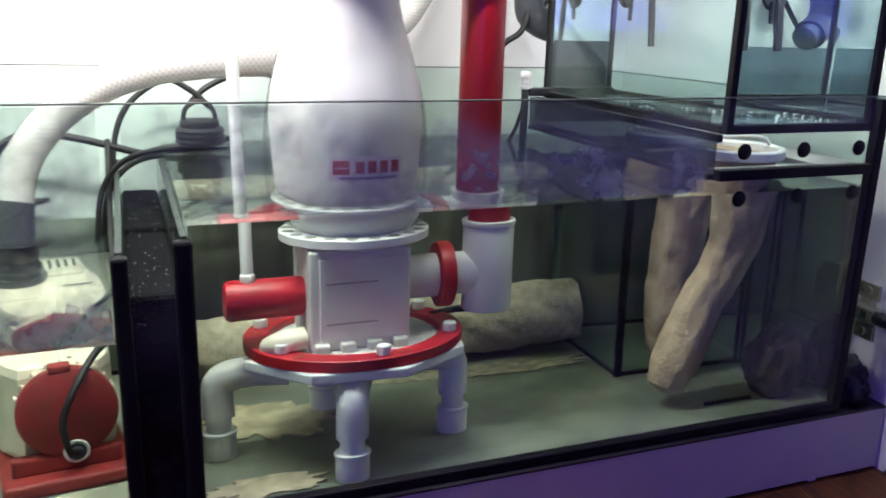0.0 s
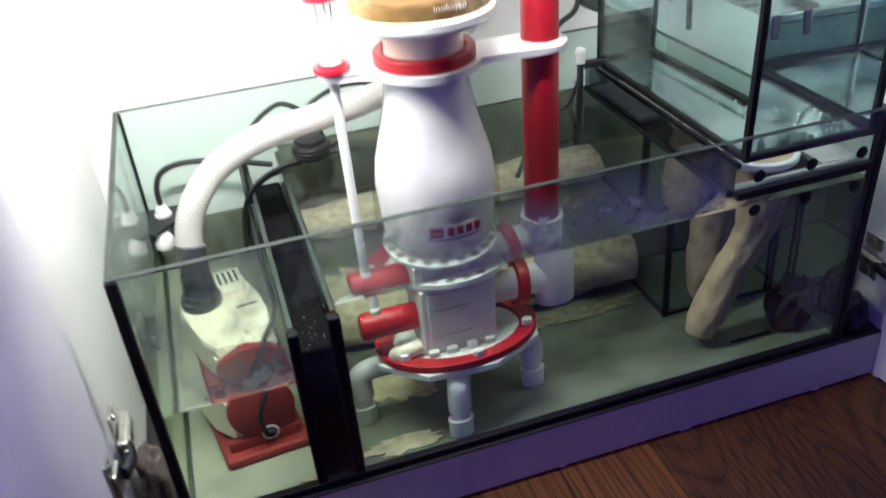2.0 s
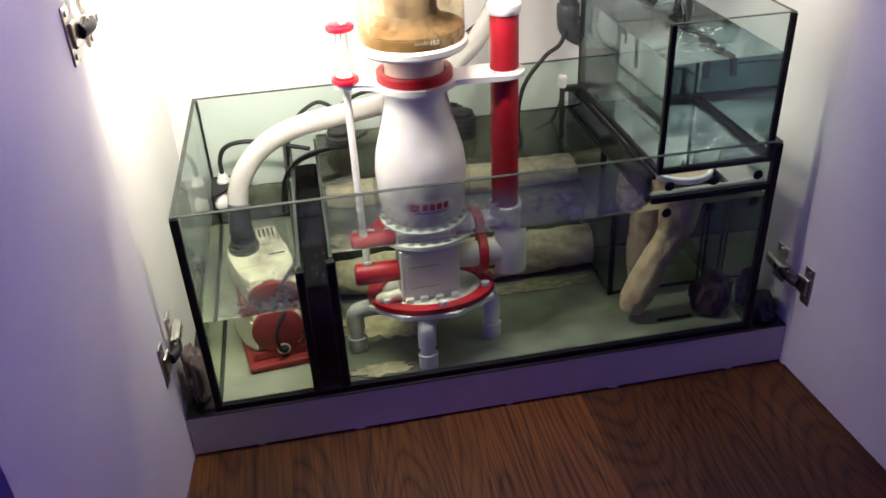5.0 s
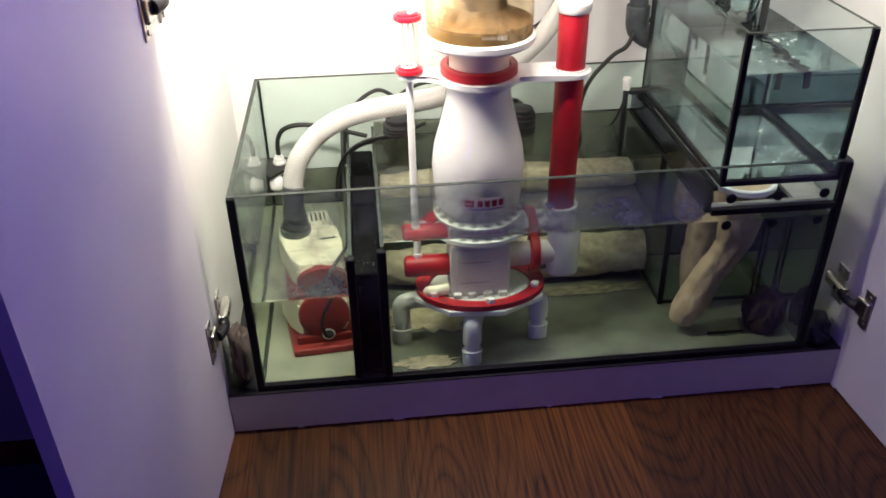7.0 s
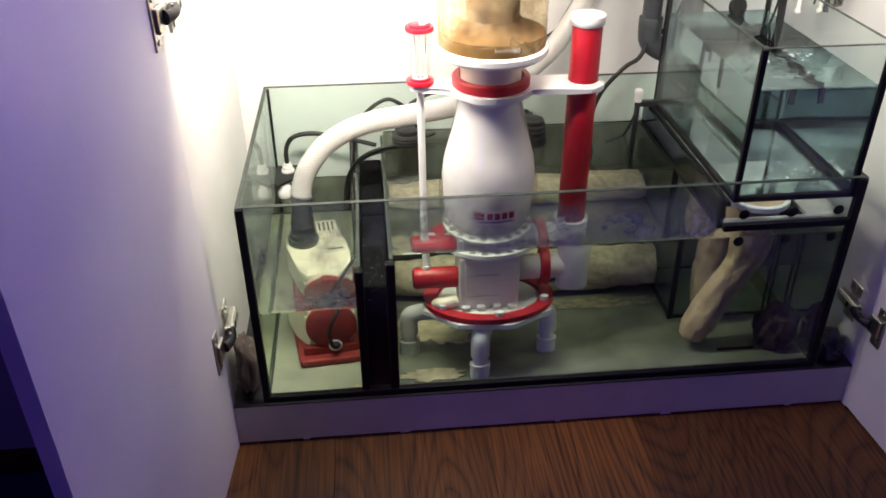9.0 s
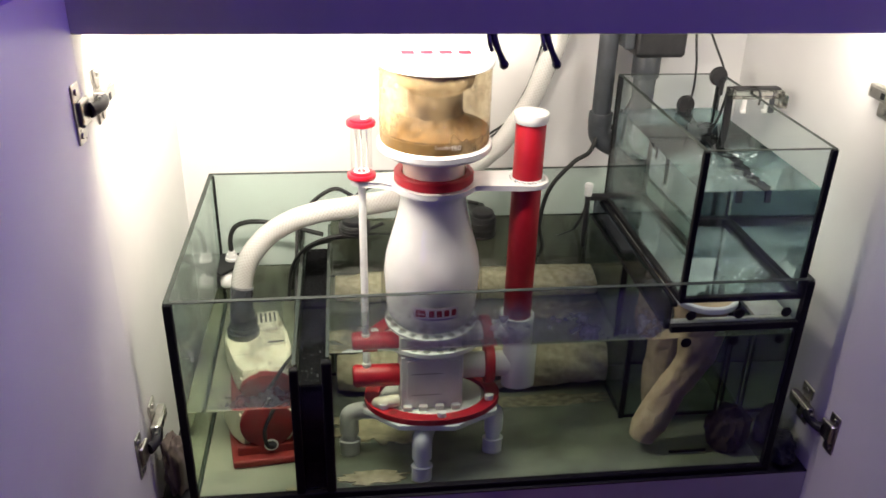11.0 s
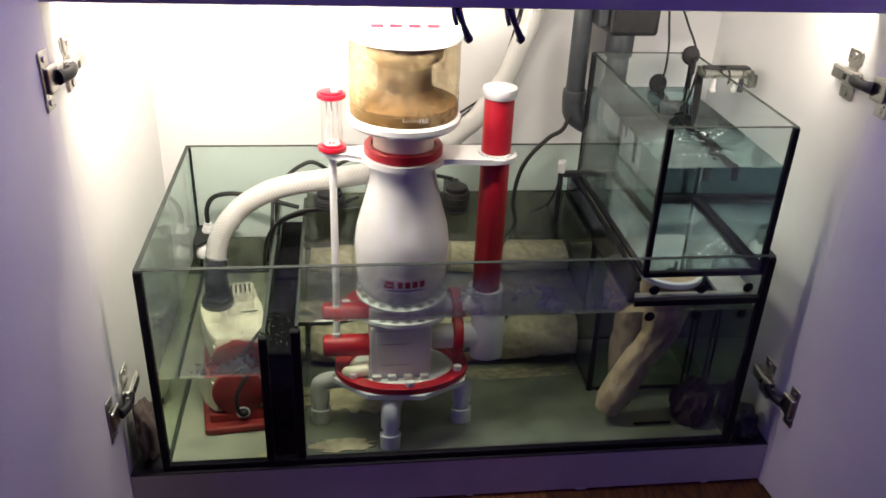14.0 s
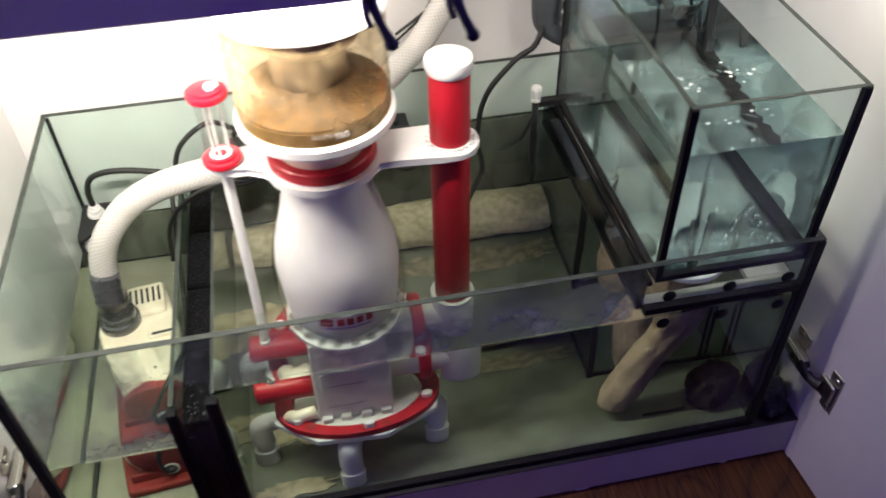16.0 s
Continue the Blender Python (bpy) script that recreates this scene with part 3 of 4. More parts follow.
def water(name, x0, x1, y0, y1, z0, z1, material, label, amp=0.0005, nx=70, ny=50, freq=26, stirred=()):
    def lift(x, y):
        k = sum(math.exp(-((x - a) ** 2 + (y - b) ** 2) / 0.0011) for a, b in stirred)
        return 0.0014 * k * noise.noise(Vector((x * 80, y * 80, 3.0)))

    bm = bmesh.new()
    top = [[bm.verts.new((x0 + (x1 - x0) * i / nx, y0 + (y1 - y0) * j / ny,
                          z1 + amp * noise.noise(Vector((i / nx * (x1 - x0) * freq, j / ny * (y1 - y0) * freq, z1 * 9)))
                          + lift(x0 + (x1 - x0) * i / nx, y0 + (y1 - y0) * j / ny))) for j in range(ny + 1)] for i in range(nx + 1)]
    for i in range(nx):
        for j in range(ny):
            bm.faces.new((top[i][j], top[i + 1][j], top[i + 1][j + 1], top[i][j + 1])).smooth = True
    rim = [top[i][0] for i in range(nx)] + [top[nx][j] for j in range(ny)] + [top[nx - i][ny] for i in range(nx)] + [top[0][ny - j] for j in range(ny)]
    low = [bm.verts.new((v.co.x, v.co.y, z0)) for v in rim]
    n = len(rim)
    for i in range(n):
        bm.faces.new((low[i], low[(i + 1) % n], rim[(i + 1) % n], rim[i]))
    bm.faces.new(low[::-1])
    bmesh.ops.split_edges(bm, edges=[e for e in bm.edges if len(e.link_faces) == 2 and sum(f.smooth for f in e.link_faces) == 1])
    return tagged(part(name, bm, material, shadow=False), label, "water", kind="structure")


water("water_pump_chamber", G + 0.0004, 0.1756, G + 0.0004, TD - G - 0.0004, T0 + 0.004, 0.2725, WATER, "still clear water in the pump chamber", 0.0004, 24, 50)
water("water_skimmer_chamber", 0.2354, TW - G - 0.0004, G + 0.0004, TD - G - 0.0004, T0 + 0.004, 0.3725, WATER, "slightly green water around the protein skimmer", 0.0005, 90, 60)

# silt and pale sediment on the sump's floor
def sediment(cx, cy, rx, ry, seed, h=0.0025, material=SEDIMENT):
    pts = []
    for k in range(90):
        a = 2 * math.pi * k / 90
        q = 1 + 0.5 * noise.fractal(Vector((math.cos(a) * 2.2 + seed * 7, math.sin(a) * 2.2, seed)), 0.7, 2.1, 6)
        pts.append((cx + rx * q * math.cos(a), max(cy + ry * q * math.sin(a), 0.0125)))
    return tagged(part("sediment", outline_plate(pts, FL - 0.001, FL + h, 0.0008), material), "thin crust of cream sediment on the sump floor", "sediment", kind="stuff")


sediment(0.298, 0.045, 0.056, 0.027, 1)
sediment(0.312, 0.240, 0.085, 0.062, 2)
sediment(0.62, 0.335, 0.150, 0.026, 3, 0.0012, DIM_SEDIMENT)
sediment(0.165, 0.02, 0.012, 0.006, 6)

# ---- protein skimmer ----
SX, SY = 0.406, 0.137
sk = thing("protein_skimmer", "red and white protein skimmer full of milky foam, on pipe legs", "protein skimmer")
A = Matrix.Translation((SX, SY, 0))
oct_pts = [(SX + 0.124 * math.cos(radians(22.5 + 45 * k - 8)), SY + 0.124 * math.sin(radians(22.5 + 45 * k - 8))) for k in range(8)]
part("base_plate", outline_plate(oct_pts, 0.203, 0.214, 0.002), WHITE_PVC, sk, "white octagonal base plate")
part("base_ring", ring(0.092, 0.117, 0.012, A @ pose(0, 0, 0.2142), 64), RED, sk, "red clamping ring")
part("base_cover", lathe([(0.0915, 0.2142), (0.0915, 0.218), (0.085, 0.222), (0.03, 0.2225)], 48, A), WHITE_DULL, sk, "white cover with a brown film")
for k in range(6):
    a = radians(35 + 60 * k)
    part("bolt", cyl(0.0078, 0.0105, A @ pose(0.1045 * math.cos(a), 0.1045 * math.sin(a), 0.2262), 0.0018, 10), WHITE_PVC, sk, "white nylon bolt")
    b = radians(47 + 60 * k)
    part("bolt_hole", cyl(0.0075, 0.0008, A @ pose(0.1045 * math.cos(b), 0.1045 * math.sin(b), 0.2259), 0.0002, 20), RED_DULL, sk, "dark red open bolt hole")


def leg(x, y, tx, ty):
    """Elbow from under the plate, pipe and end socket."""
    lg = part("leg", tube([(tx, ty, 0.188), (tx + (x - tx) * 0.55, ty + (y - ty) * 0.55, 0.189), (x - (x - tx) * 0.10, y - (y - ty) * 0.10, 0.184), (x, y, 0.172), (x, y, 0.142)], 0.0168, 20, 8), WHITE_PVC, sk, smooth=True)
    part("leg_pipe", cyl(0.0128, 0.06, pose(x, y, 0.105), 0.0005, 24), WHITE_PVC, lg, smooth=True)
    part("end_socket", join(cyl(0.0176, 0.030, pose(x, y, FL + 0.0004), 0.0015, 28), ring(0.0125, 0.019, 0.004, pose(x, y, FL + 0.027), 28)), WHITE_PVC, lg, smooth=True)
    return lg


leg(0.383, 0.032, 0.398, 0.085)
leg(0.516, 0.128, 0.468, 0.132)
leg(0.262, 0.150, 0.335, 0.142)
leg(0.392, 0.262, 0.400, 0.205)

# pump housing between base and column
hx0, hx1, hy0, hy1 = 0.349, 0.453, 0.078, 0.190
hb = part("pump_housing", box(hx0, hx1, hy0, hy1, 0.222, 0.326, 0.003), WHITE_DULL, sk, "white boxy pump housing with shallow panels")
part("panel", box(hx0 + 0.010, hx1 - 0.006, hy0 - 0.0022, hy0 + 0.001, 0.232, 0.318, 0.001), WHITE_DULL, hb)
# grooves are thin grey strips, the colour giving their shade
for z in (0.250, 0.292):
    part("panel_groove", box(hx0 + 0.016, hx0 + 0.07, hy0 - 0.0027, hy0 - 0.0012, z, z + 0.0014), SHADE_GREY, hb)
for i, dx in enumerate((0.004, 0.030, 0.058, 0.085)):
    part("foot_block", box(hx0 + dx, hx0 + dx + 0.015, hy0 - 0.012, hy0 + 0.002, 0.2215, 0.2315, 0.002), WHITE_DULL, hb)
part("inlet_elbow", tube([(0.345, 0.09, 0.236), (0.32, 0.085, 0.234), (0.312, 0.10, 0.226)], 0.012, 16), CREAM, sk, "cream pipe stub", smooth=True)
# flange with drilled holes, drawn as flat discs whose grey paints the shade inside
fl = part("flange", lathe([(0.0755, 0.3285), (0.0780, 0.330), (0.0780, 0.3375), (0.0755, 0.339)], 64, A), WHITE_PVC, sk, "white flange with a ring of drilled holes", smooth=True)
for k in range(20):
    a = 2 * math.pi * (k + 0.3) / 20
    part("flange_hole", cyl(0.0062, 0.0008, A @ pose(0.0700 * math.cos(a), 0.0700 * math.sin(a), 0.3388), 0.0002, 16), SHADE_GREY, fl)
BODY = [(0.0600, 0.339), (0.0630, 0.3405), (0.0700, 0.3455), (0.0770, 0.354), (0.0820, 0.366), (0.0845, 0.388), (0.0845, 0.425), (0.0825, 0.452), (0.0775, 0.478), (0.0705, 0.503), (0.0635, 0.528), (0.0575, 0.553), (0.0535, 0.577), (0.0520, 0.600)]
part("body_shell", lathe(BODY, 64, A, cap=False), ACRYLIC, sk, "clear acrylic bottle-shaped body", smooth=True, shadow=False)
CORE = [(0.0585, 0.3396), (0.0655, 0.347), (0.0710, 0.360), (0.0750, 0.390), (0.0775, 0.425), (0.0790, 0.445)] + [(r - 0.002, z) for r, z in BODY if z > 0.46]
part("foam", lathe(CORE, 64, A), FOAM, sk, "opaque white bubble foam inside the body", smooth=True)
# bracket, rings, neck
br = [(SX + 0.069 * math.cos(radians(a)), SY + 0.069 * math.sin(radians(a))) for a in range(25, 156, 8)]
br += [(0.330, 0.163), (0.300, 0.164)] + [(0.294 + 0.018 * math.cos(radians(a)), 0.147 + 0.018 * math.sin(radians(a))) for a in range(90, 271, 20)] + [(0.320, 0.128), (0.340, 0.118)]
br += [(SX + 0.069 * math.cos(radians(a)), SY + 0.069 * math.sin(radians(a))) for a in range(205, 336, 8)]
br += [(0.492, 0.104), (0.54, 0.099)] + [(0.555 + 0.034 * math.cos(radians(a)), 0.132 + 0.034 * math.sin(radians(a))) for a in range(-80, 81, 10)] + [(0.53, 0.166), (0.495, 0.166)]
part("bracket", outline_plate(br, 0.5965, 0.6055, 0.002), WHITE_PVC, sk, "white bracket plate with two arms")
part("collar", ring(0.050, 0.0625, 0.016, A @ pose(0, 0, 0.6057), 64, 0.002), RED, sk, "red neck collar", smooth=True)
part("neck", lathe([(0.0485, 0.606), (0.0485, 0.657)], 48, A), CREAM_NECK, sk, "clear neck filled with cream foam", smooth=True)
part("neck_band", ring(0.0488, 0.054, 0.005, A @ pose(0, 0, 0.649), 48), RED_DULL, sk, "thin red neck gasket", smooth=True)
cup = part("collection_cup", lathe([(0.050, 0.655), (0.084, 0.657), (0.0885, 0.662), (0.0885, 0.670), (0.085, 0.6735), (0.050, 0.6735)], 64, A), WHITE_PVC, sk, "white plate of the collection cup", smooth=True)
part("cup_wall", lathe([(0.0840, 0.6736), (0.0840, 0.7905)], 64, A, cap=False), ACRYLIC_STAIN, cup, "clear cup wall with drops and brown film", smooth=True, shadow=False)
part("skimmate", lathe([(0.0832, 0.674), (0.0832, 0.690)], 64, A), BROWN, cup, "yellow-brown liquid in the cup", smooth=True)
part("column", lathe([(0.0420, 0.6905), (0.0415, 0.7485)], 56, A), TAN_COLUMN, cup, "grey-brown stained riser column", smooth=True)
part("column_flare", lathe([(0.0415, 0.7486), (0.0440, 0.752), (0.0560, 0.7595), (0.0585, 0.765), (0.0590, 0.782), (0.0575, 0.786), (0.040, 0.787)], 56, A), FLARE, cup, "tan flared top of the riser", smooth=True)
sludge = lathe([(0.0826, 0.6902), (0.0818, 0.693), (0.074, 0.6950), (0.064, 0.6980), (0.055, 0.7020), (0.0485, 0.7070), (0.0435, 0.7140)], 96, A, cap=False)
for v in sludge.verts:
    v.co.z += 0.0035 * noise.noise(v.co * 55) + 0.0022 * noise.noise(v.co * 160) if v.co.z > 0.6932 else 0
part("sludge", sludge, SLUDGE, cup, "lumpy tan sludge banked against the riser", smooth=True)
lid = part("lid", lathe([(0.0845, 0.7895), (0.0870, 0.791), (0.0878, 0.796), (0.0870, 0.802), (0.0845, 0.8045)], 64, A), WHITE_PVC, cup, "white lid with red print", smooth=True)
# red print on the lid, kept as plain shapes
for k in range(4):
    x = SX - 0.042 + k * 0.028
    part("lid_print", box(x - 0.0095, x + 0.0095, SY - 0.012, SY + 0.010, 0.8046, 0.8050, 0.0), RED_INK, lid)
part("drain_stub", cyl(0.007, 0.022, pose(0.468, 0.178, 0.641), 0.001, 20), RED, cup, "red drain stub")
solid_text("160", 0.0105, pose(SX + 0.022, SY - 0.0850, 0.6865, 90, 0, 14), 0.0002, WHITE_INK, cup, "scale_number")
for k in range(11):
    a = radians(-95 + k * 1.9)
    part("scale_mark", box(-0.0003, 0.0003, -0.0004, 0.0004, 0.6845, 0.6885 + 0.002 * (k % 5 == 0), 0, 2, A @ pose(0.0848 * math.cos(a), 0.0848 * math.sin(a), 0)), WHITE_INK, cup)
# drops on the cup's wall
rng = random.Random(4)
drops = []
for k in range(760):
    a, z, r = rng.uniform(0, 2 * math.pi), 0.788 - 0.085 * rng.random() ** 1.6, 0.0003 + 0.0011 * rng.random() ** 3
    b = bmesh.new()
    bmesh.ops.create_icosphere(b, subdivisions=1, radius=r, matrix=A @ Matrix.Translation((0.0838 * math.cos(a), 0.0838 * math.sin(a), z)))
    drops.append(b)
tagged(part("condensation", join(*drops), DEW, cup, "small drops under the lid", True, False), kind="stuff")
# label on the body
def wrap(x0, x1, z0, z1, r, material, name, parent, label=""):
    bm = bmesh.new()
    n = 10
    rows = []
    for k in range(n + 1):
        x = x0 + (x1 - x0) * k / n
        a = x / r
        rows.append([bm.verts.new((SX + rr * math.sin(a), SY - rr * math.cos(a), z)) for rr, z in ((r, z0), (r, z1), (r - 0.0006, z1), (r - 0.0006, z0))])
    for a, b in zip(rows, rows[1:]):
        for i in range(4):
            bm.faces.new((a[i], b[i], b[(i + 1) % 4], a[(i + 1) % 4]))
    return part(name, bm, material, parent, label)


lb = wrap(-0.038, 0.036, 0.3955, 0.4185, 0.0853, LABEL_PAPER, "label", sk, "lilac label with red print")
wrap(-0.034, -0.018, 0.402, 0.415, 0.0857, RED_INK, "label_badge", lb)
wrap(-0.032, -0.020, 0.4075, 0.4085, 0.0860, LABEL_PAPER, "label_badge_line", lb)
for k in range(4):
    wrap(-0.0125 + k * 0.0122, -0.0040 + k * 0.0122, 0.4030, 0.4145, 0.0857, RED_INK, "label_print", lb)
wrap(-0.028, 0.030, 0.3972, 0.3992, 0.0857, BLUE_INK, "label_line", lb)
# red standpipe with tee
PX, PY = 0.5545, 0.1320
part("standpipe", cyl(0.0237, 0.372, pose(PX, PY, 0.330), 0.001, 48), RED, sk, "glossy red standpipe", smooth=True)
nubs = [box(-0.0016, 0.0016, 0.0235, 0.0290, 0.6054, 0.6088, 0.0006, 1, pose(PX, PY, 0) @ pose(0, 0, 0, 0, 0, 18 * k)) for k in range(20)]
part("grip_ring", join(ring(0.0236, 0.0262, 0.0034, pose(PX, PY, 0.6054), 48, 0.0006), *nubs), WHITE_PVC, sk, "white notched grip ring round the standpipe")
part("standpipe_cap", join(cyl(0.0272, 0.014, pose(PX, PY, 0.7005), 0.002, 48), cyl(0.0258, 0.003, pose(PX, PY, 0.6985), 0.0005, 48)), WHITE_PVC, sk, "white standpipe cap", smooth=True)
tee = part("tee", join(cyl(0.0288, 0.098, pose(PX, PY, 0.238), 0.002, 48), cyl(0.0235, 0.052, pose(0.500, PY, 0.281, 0, 90, 0), 0.001, 40)), WHITE_PVC, sk, "white pipe tee", smooth=True)
part("tee_lip", ring(0.0240, 0.0302, 0.006, pose(PX, PY, 0.3335), 40), WHITE_PVC, tee, smooth=True)
part("union_nut", cyl(0.0362, 0.017, pose(0.4935, PY, 0.281, 0, 90, 0), 0.003, 32), RED, sk, "red union nut", smooth=True)
part("union_sleeve", cyl(0.024, 0.045, pose(0.450, PY, 0.281, 0, 90, 0), 0.001, 32), WHITE_DULL, sk, smooth=True)
# air valve
vz = part("air_valve", cyl(0.0205, 0.082, pose(0.270, 0.120, 0.2735, 0, 90, 0), 0.006, 36), RED, sk, "round red silencer body", smooth=True)
for k in range(24):
    a = 2 * math.pi * k / 24
    part("valve_rib", box(0.2745, 0.281, -0.0006, 0.0006, 0.0198, 0.0210, 0, 2, pose(0, 0.120, 0.2735, math.degrees(a), 0, 0)), RED, vz)
part("air_tube", tube([(0.294, 0.120, 0.290), (0.2942, 0.132, 0.40), (0.294, 0.143, 0.52), (0.294, 0.147, 0.606)], 0.0062, 16, 6), WHITE_PVC, sk, "thin white air tube", smooth=True)
part("air_tube_boot", cyl(0.0075, 0.012, pose(0.294, 0.119, 0.288), 0.001, 16), WHITE_DULL, sk, smooth=True)
for z0, nm in ((0.6065, "air_knob"), (0.692, "air_cap")):
    kn = part(nm, join(cyl(0.0225, 0.008, pose(0.294, 0.147, z0), 0.002, 40), cyl(0.0175, 0.004, pose(0.294, 0.147, z0 + 0.007), 0.001, 40)), RED_CAP, sk, "red round air cap", smooth=True)
    if nm == "air_knob":
        part("knob_print", ring(0.007, 0.0125, 0.0006, pose(0.294, 0.147, z0 + 0.0108), 24, 0.0002), WHITE_PVC, kn)
part("air_nipple", join(cyl(0.0055, 0.006, pose(0.299, 0.144, 0.7025), 0.001, 16), cyl(0.0035, 0.010, pose(0.299, 0.144, 0.7035, 0, 70, 20), 0.001, 12)), WHITE_PVC, sk, "white air nipple")
part("air_chamber", lathe([(0.0165, 0.617), (0.0165, 0.692)], 32, pose(0.294, 0.147, 0), cap=False), ACRYLIC, sk, "clear acrylic air chamber", smooth=True, shadow=False)
for dx, dy in ((-0.008, 0.006), (0.009, 0.004), (0.0, -0.010)):
    part("chamber_rod", cyl(0.0013, 0.074, pose(0.294 + dx, 0.147 + dy, 0.6175), 0.0002, 10), WHITE_PVC, sk)
part("pump_cord", tube([(0.500, 0.17, 0.225), (0.53, 0.185, 0.225), (0.556, 0.17, 0.232), (0.566, 0.165, 0.255), (0.58, 0.19, 0.29), (0.60, 0.26, 0.33)], 0.0042, 10), RUBBER, sk, "black pump cord", smooth=True)

# ---- upper glass box and filter-sock tray ----
UX0, UX1, UY0, UY1, U0, U1, UG = 0.786, 0.990, 0.010, 0.428, 0.4375, 0.690, 0.006
ub = thing("upper_glass_box", "small rimless glass box with black seams standing on the sump", "tank")
part("front_pane", box(UX0, UX1, UY0, UY0 + UG, U0, U1), GLASS_UP, ub, shadow=False)
part("back_pane", box(UX0, UX1, UY1 - UG, UY1, U0, U1), GLASS_UP, ub, shadow=False)
part("side_pane", box(UX0, UX0 + UG, UY0 + UG, UY1 - UG, U0, U1), GLASS_UP, ub, shadow=False)
part("side_pane", box(UX1 - UG, UX1, UY0 + UG, UY1 - UG, U0, U1), GLASS_UP, ub, shadow=False)
part("bottom_pane", box(UX0 + UG, UX1 - UG, UY0 + UG, UY1 - UG, U0, U0 + 0.006), BOX_FLOOR, ub, "pale glass bottom, mirrored wall put into its film", shadow=False)
for e in ((UX0, UX1, UY0, UY0 + UG), (UX0, UX1, UY1 - UG, UY1), (UX0, UX0 + UG, UY0 + UG, UY1 - UG), (UX1 - UG, UX1, UY0 + UG, UY1 - UG)):
    part("cut_edge", box(e[0] + 0.0003, e[1] - 0.0003, e[2] + 0.0003, e[3] - 0.0003, U1 + 0.0002, U1 + 0.001), GLASS_EDGE, ub, "grey-green cut glass edge", shadow=False)
for x, y in ((UX0, UY0), (UX1, UY0), (UX0, UY1), (UX1, UY1)):
    sx, sy = (1 if x == UX0 else -1), (1 if y == UY0 else -1)
    a, b = sorted((x - sx * 0.0008, x + sx * 0.0085)), sorted((y - sy * 0.0008, y + sy * 0.0085))
    part("corner_seam", box(a[0], a[1], b[0], b[1], U0 + 0.001, U1 - 0.001, 0.0015), SILICONE, ub)
part("bottom_seam", box(UX0, UX1, UY0 - 0.001, UY0 + 0.009, U0 - 0.001, U0 + 0.0085, 0.001), SILICONE, ub)
part("bottom_seam", box(UX0, UX1, UY1 - 0.017, UY1 + 0.001, U0 - 0.001, U0 + 0.015, 0.002), SILICONE, ub)
part("bottom_seam", box(UX0 - 0.001, UX0 + 0.010, UY0 + 0.009, UY1 - 0.017, U0 - 0.001, U0 + 0.008, 0.001), SILICONE, ub)
part("bottom_seam", box(UX1 - 0.0175, UX1 + 0.001, UY0 + 0.009, UY1 - 0.017, U0 - 0.001, U0 + 0.012, 0.002), SILICONE, ub)
# dark sheet: the dimness behind the back pane put into colour
part("back_shade", box(UX0 + 0.012, UX1 - 0.012, UY1 - UG - 0.0032, UY1 - UG - 0.0024, U0 + 0.016, 0.520), clear("back_shade_tint", (0.55, 0.62, 0.66), 1.34, 0.0, 0.12, (0.09, 0.12, 0.13)), ub, "dark sheet low on the back pane, painted shade", shadow=False)
water("water_upper_box", UX0 + UG + 0.0004, UX1 - UG - 0.0004, UY0 + UG + 0.0004, UY1 - UG - 0.0004, U0 + 0.003, 0.6245, WATER_UP, "clear rippled water in the upper glass box", 0.0005, 80, 160, 34, ((0.854, 0.154), (0.924, 0.166), (0.885, 0.07)))
# air bubbles, white so that their glints are in the colour
rng = random.Random(8)
beads = []
for k in range(75):
    r = rng.uniform(0.0005, 0.0015)
    b = bmesh.new()
    if k < 60:
        x, y = 0.966 - 0.08 * rng.random() ** 1.4, 0.025 + 0.17 * rng.random() ** 1.3
    else:
        x, y = rng.gauss(0.826, 0.008), rng.gauss(0.22, 0.02)
    bmesh.ops.create_icosphere(b, subdivisions=1, radius=r, matrix=Matrix.Translation((x, y, U0 + 0.0070 + r * 0.9)))
    beads.append(b)
tagged(part("air_bubbles", join(*beads), BUBBLE_GLINT, None, "", True, False), "small air bubbles clinging to the glass bottom", "bubbles", kind="stuff")

# white beads paint the lamp glints on the stirred water
glint_beads = []
for cx, cy, n in ((0.854, 0.154, 12), (0.924, 0.166, 12), (0.870, 0.07, 5), (0.912, 0.066, 4)):
    for k in range(n):
        r = rng.uniform(0.0006, 0.0026)
        b = bmesh.new()
        bmesh.ops.create_icosphere(b, subdivisions=2, radius=r, matrix=Matrix.Translation((min(max(rng.gauss(cx, 0.010), 0.798), 0.98), rng.gauss(cy, 0.013), 0.6247)) @ Matrix.Diagonal((1.2, 0.8, 0.35, 1)))
        glint_beads.append(b)
tagged(part("surface_glints", join(*glint_beads), BUBBLE_GLINT, None, "", True, False), "white beads standing in for glints on the rippled water", "bubbles", kind="stuff")

tray = thing("sock_tray", "smoky plastic filter-sock tray with black rims under the glass box", "filter tray")
part("side_plate", box(0.770, 0.778, 0.012, 0.440, 0.394, 0.4355, 0.001), TRAY, tray, shadow=False)
part("side_rim", box(0.7685, 0.779, 0.012, 0.440, 0.388, 0.3938, 0.001), SILICONE, tray)
part("front_rim", box(0.775, 0.988, -0.001, 0.010, 0.3885, 0.400, 0.001), SILICONE, tray)
part("top_rim", box(0.779, 0.785, 0.0125, 0.440, 0.428, 0.4362, 0.001), SILICONE, tray)
part("back_bar", box(0.7785, 0.985, 0.430, 0.440, 0.394, 0.4355, 0.001), TRAY, tray)
for y0, y1 in ((0.0105, 0.026), (0.138, 0.158), (0.270, 0.44)):
    part("shelf", box(0.7785, 0.986, y0, min(y1, 0.4295), 0.392, 0.399, 0.001), TRAY_FLOOR, tray, "pale grey plastic tray floor")
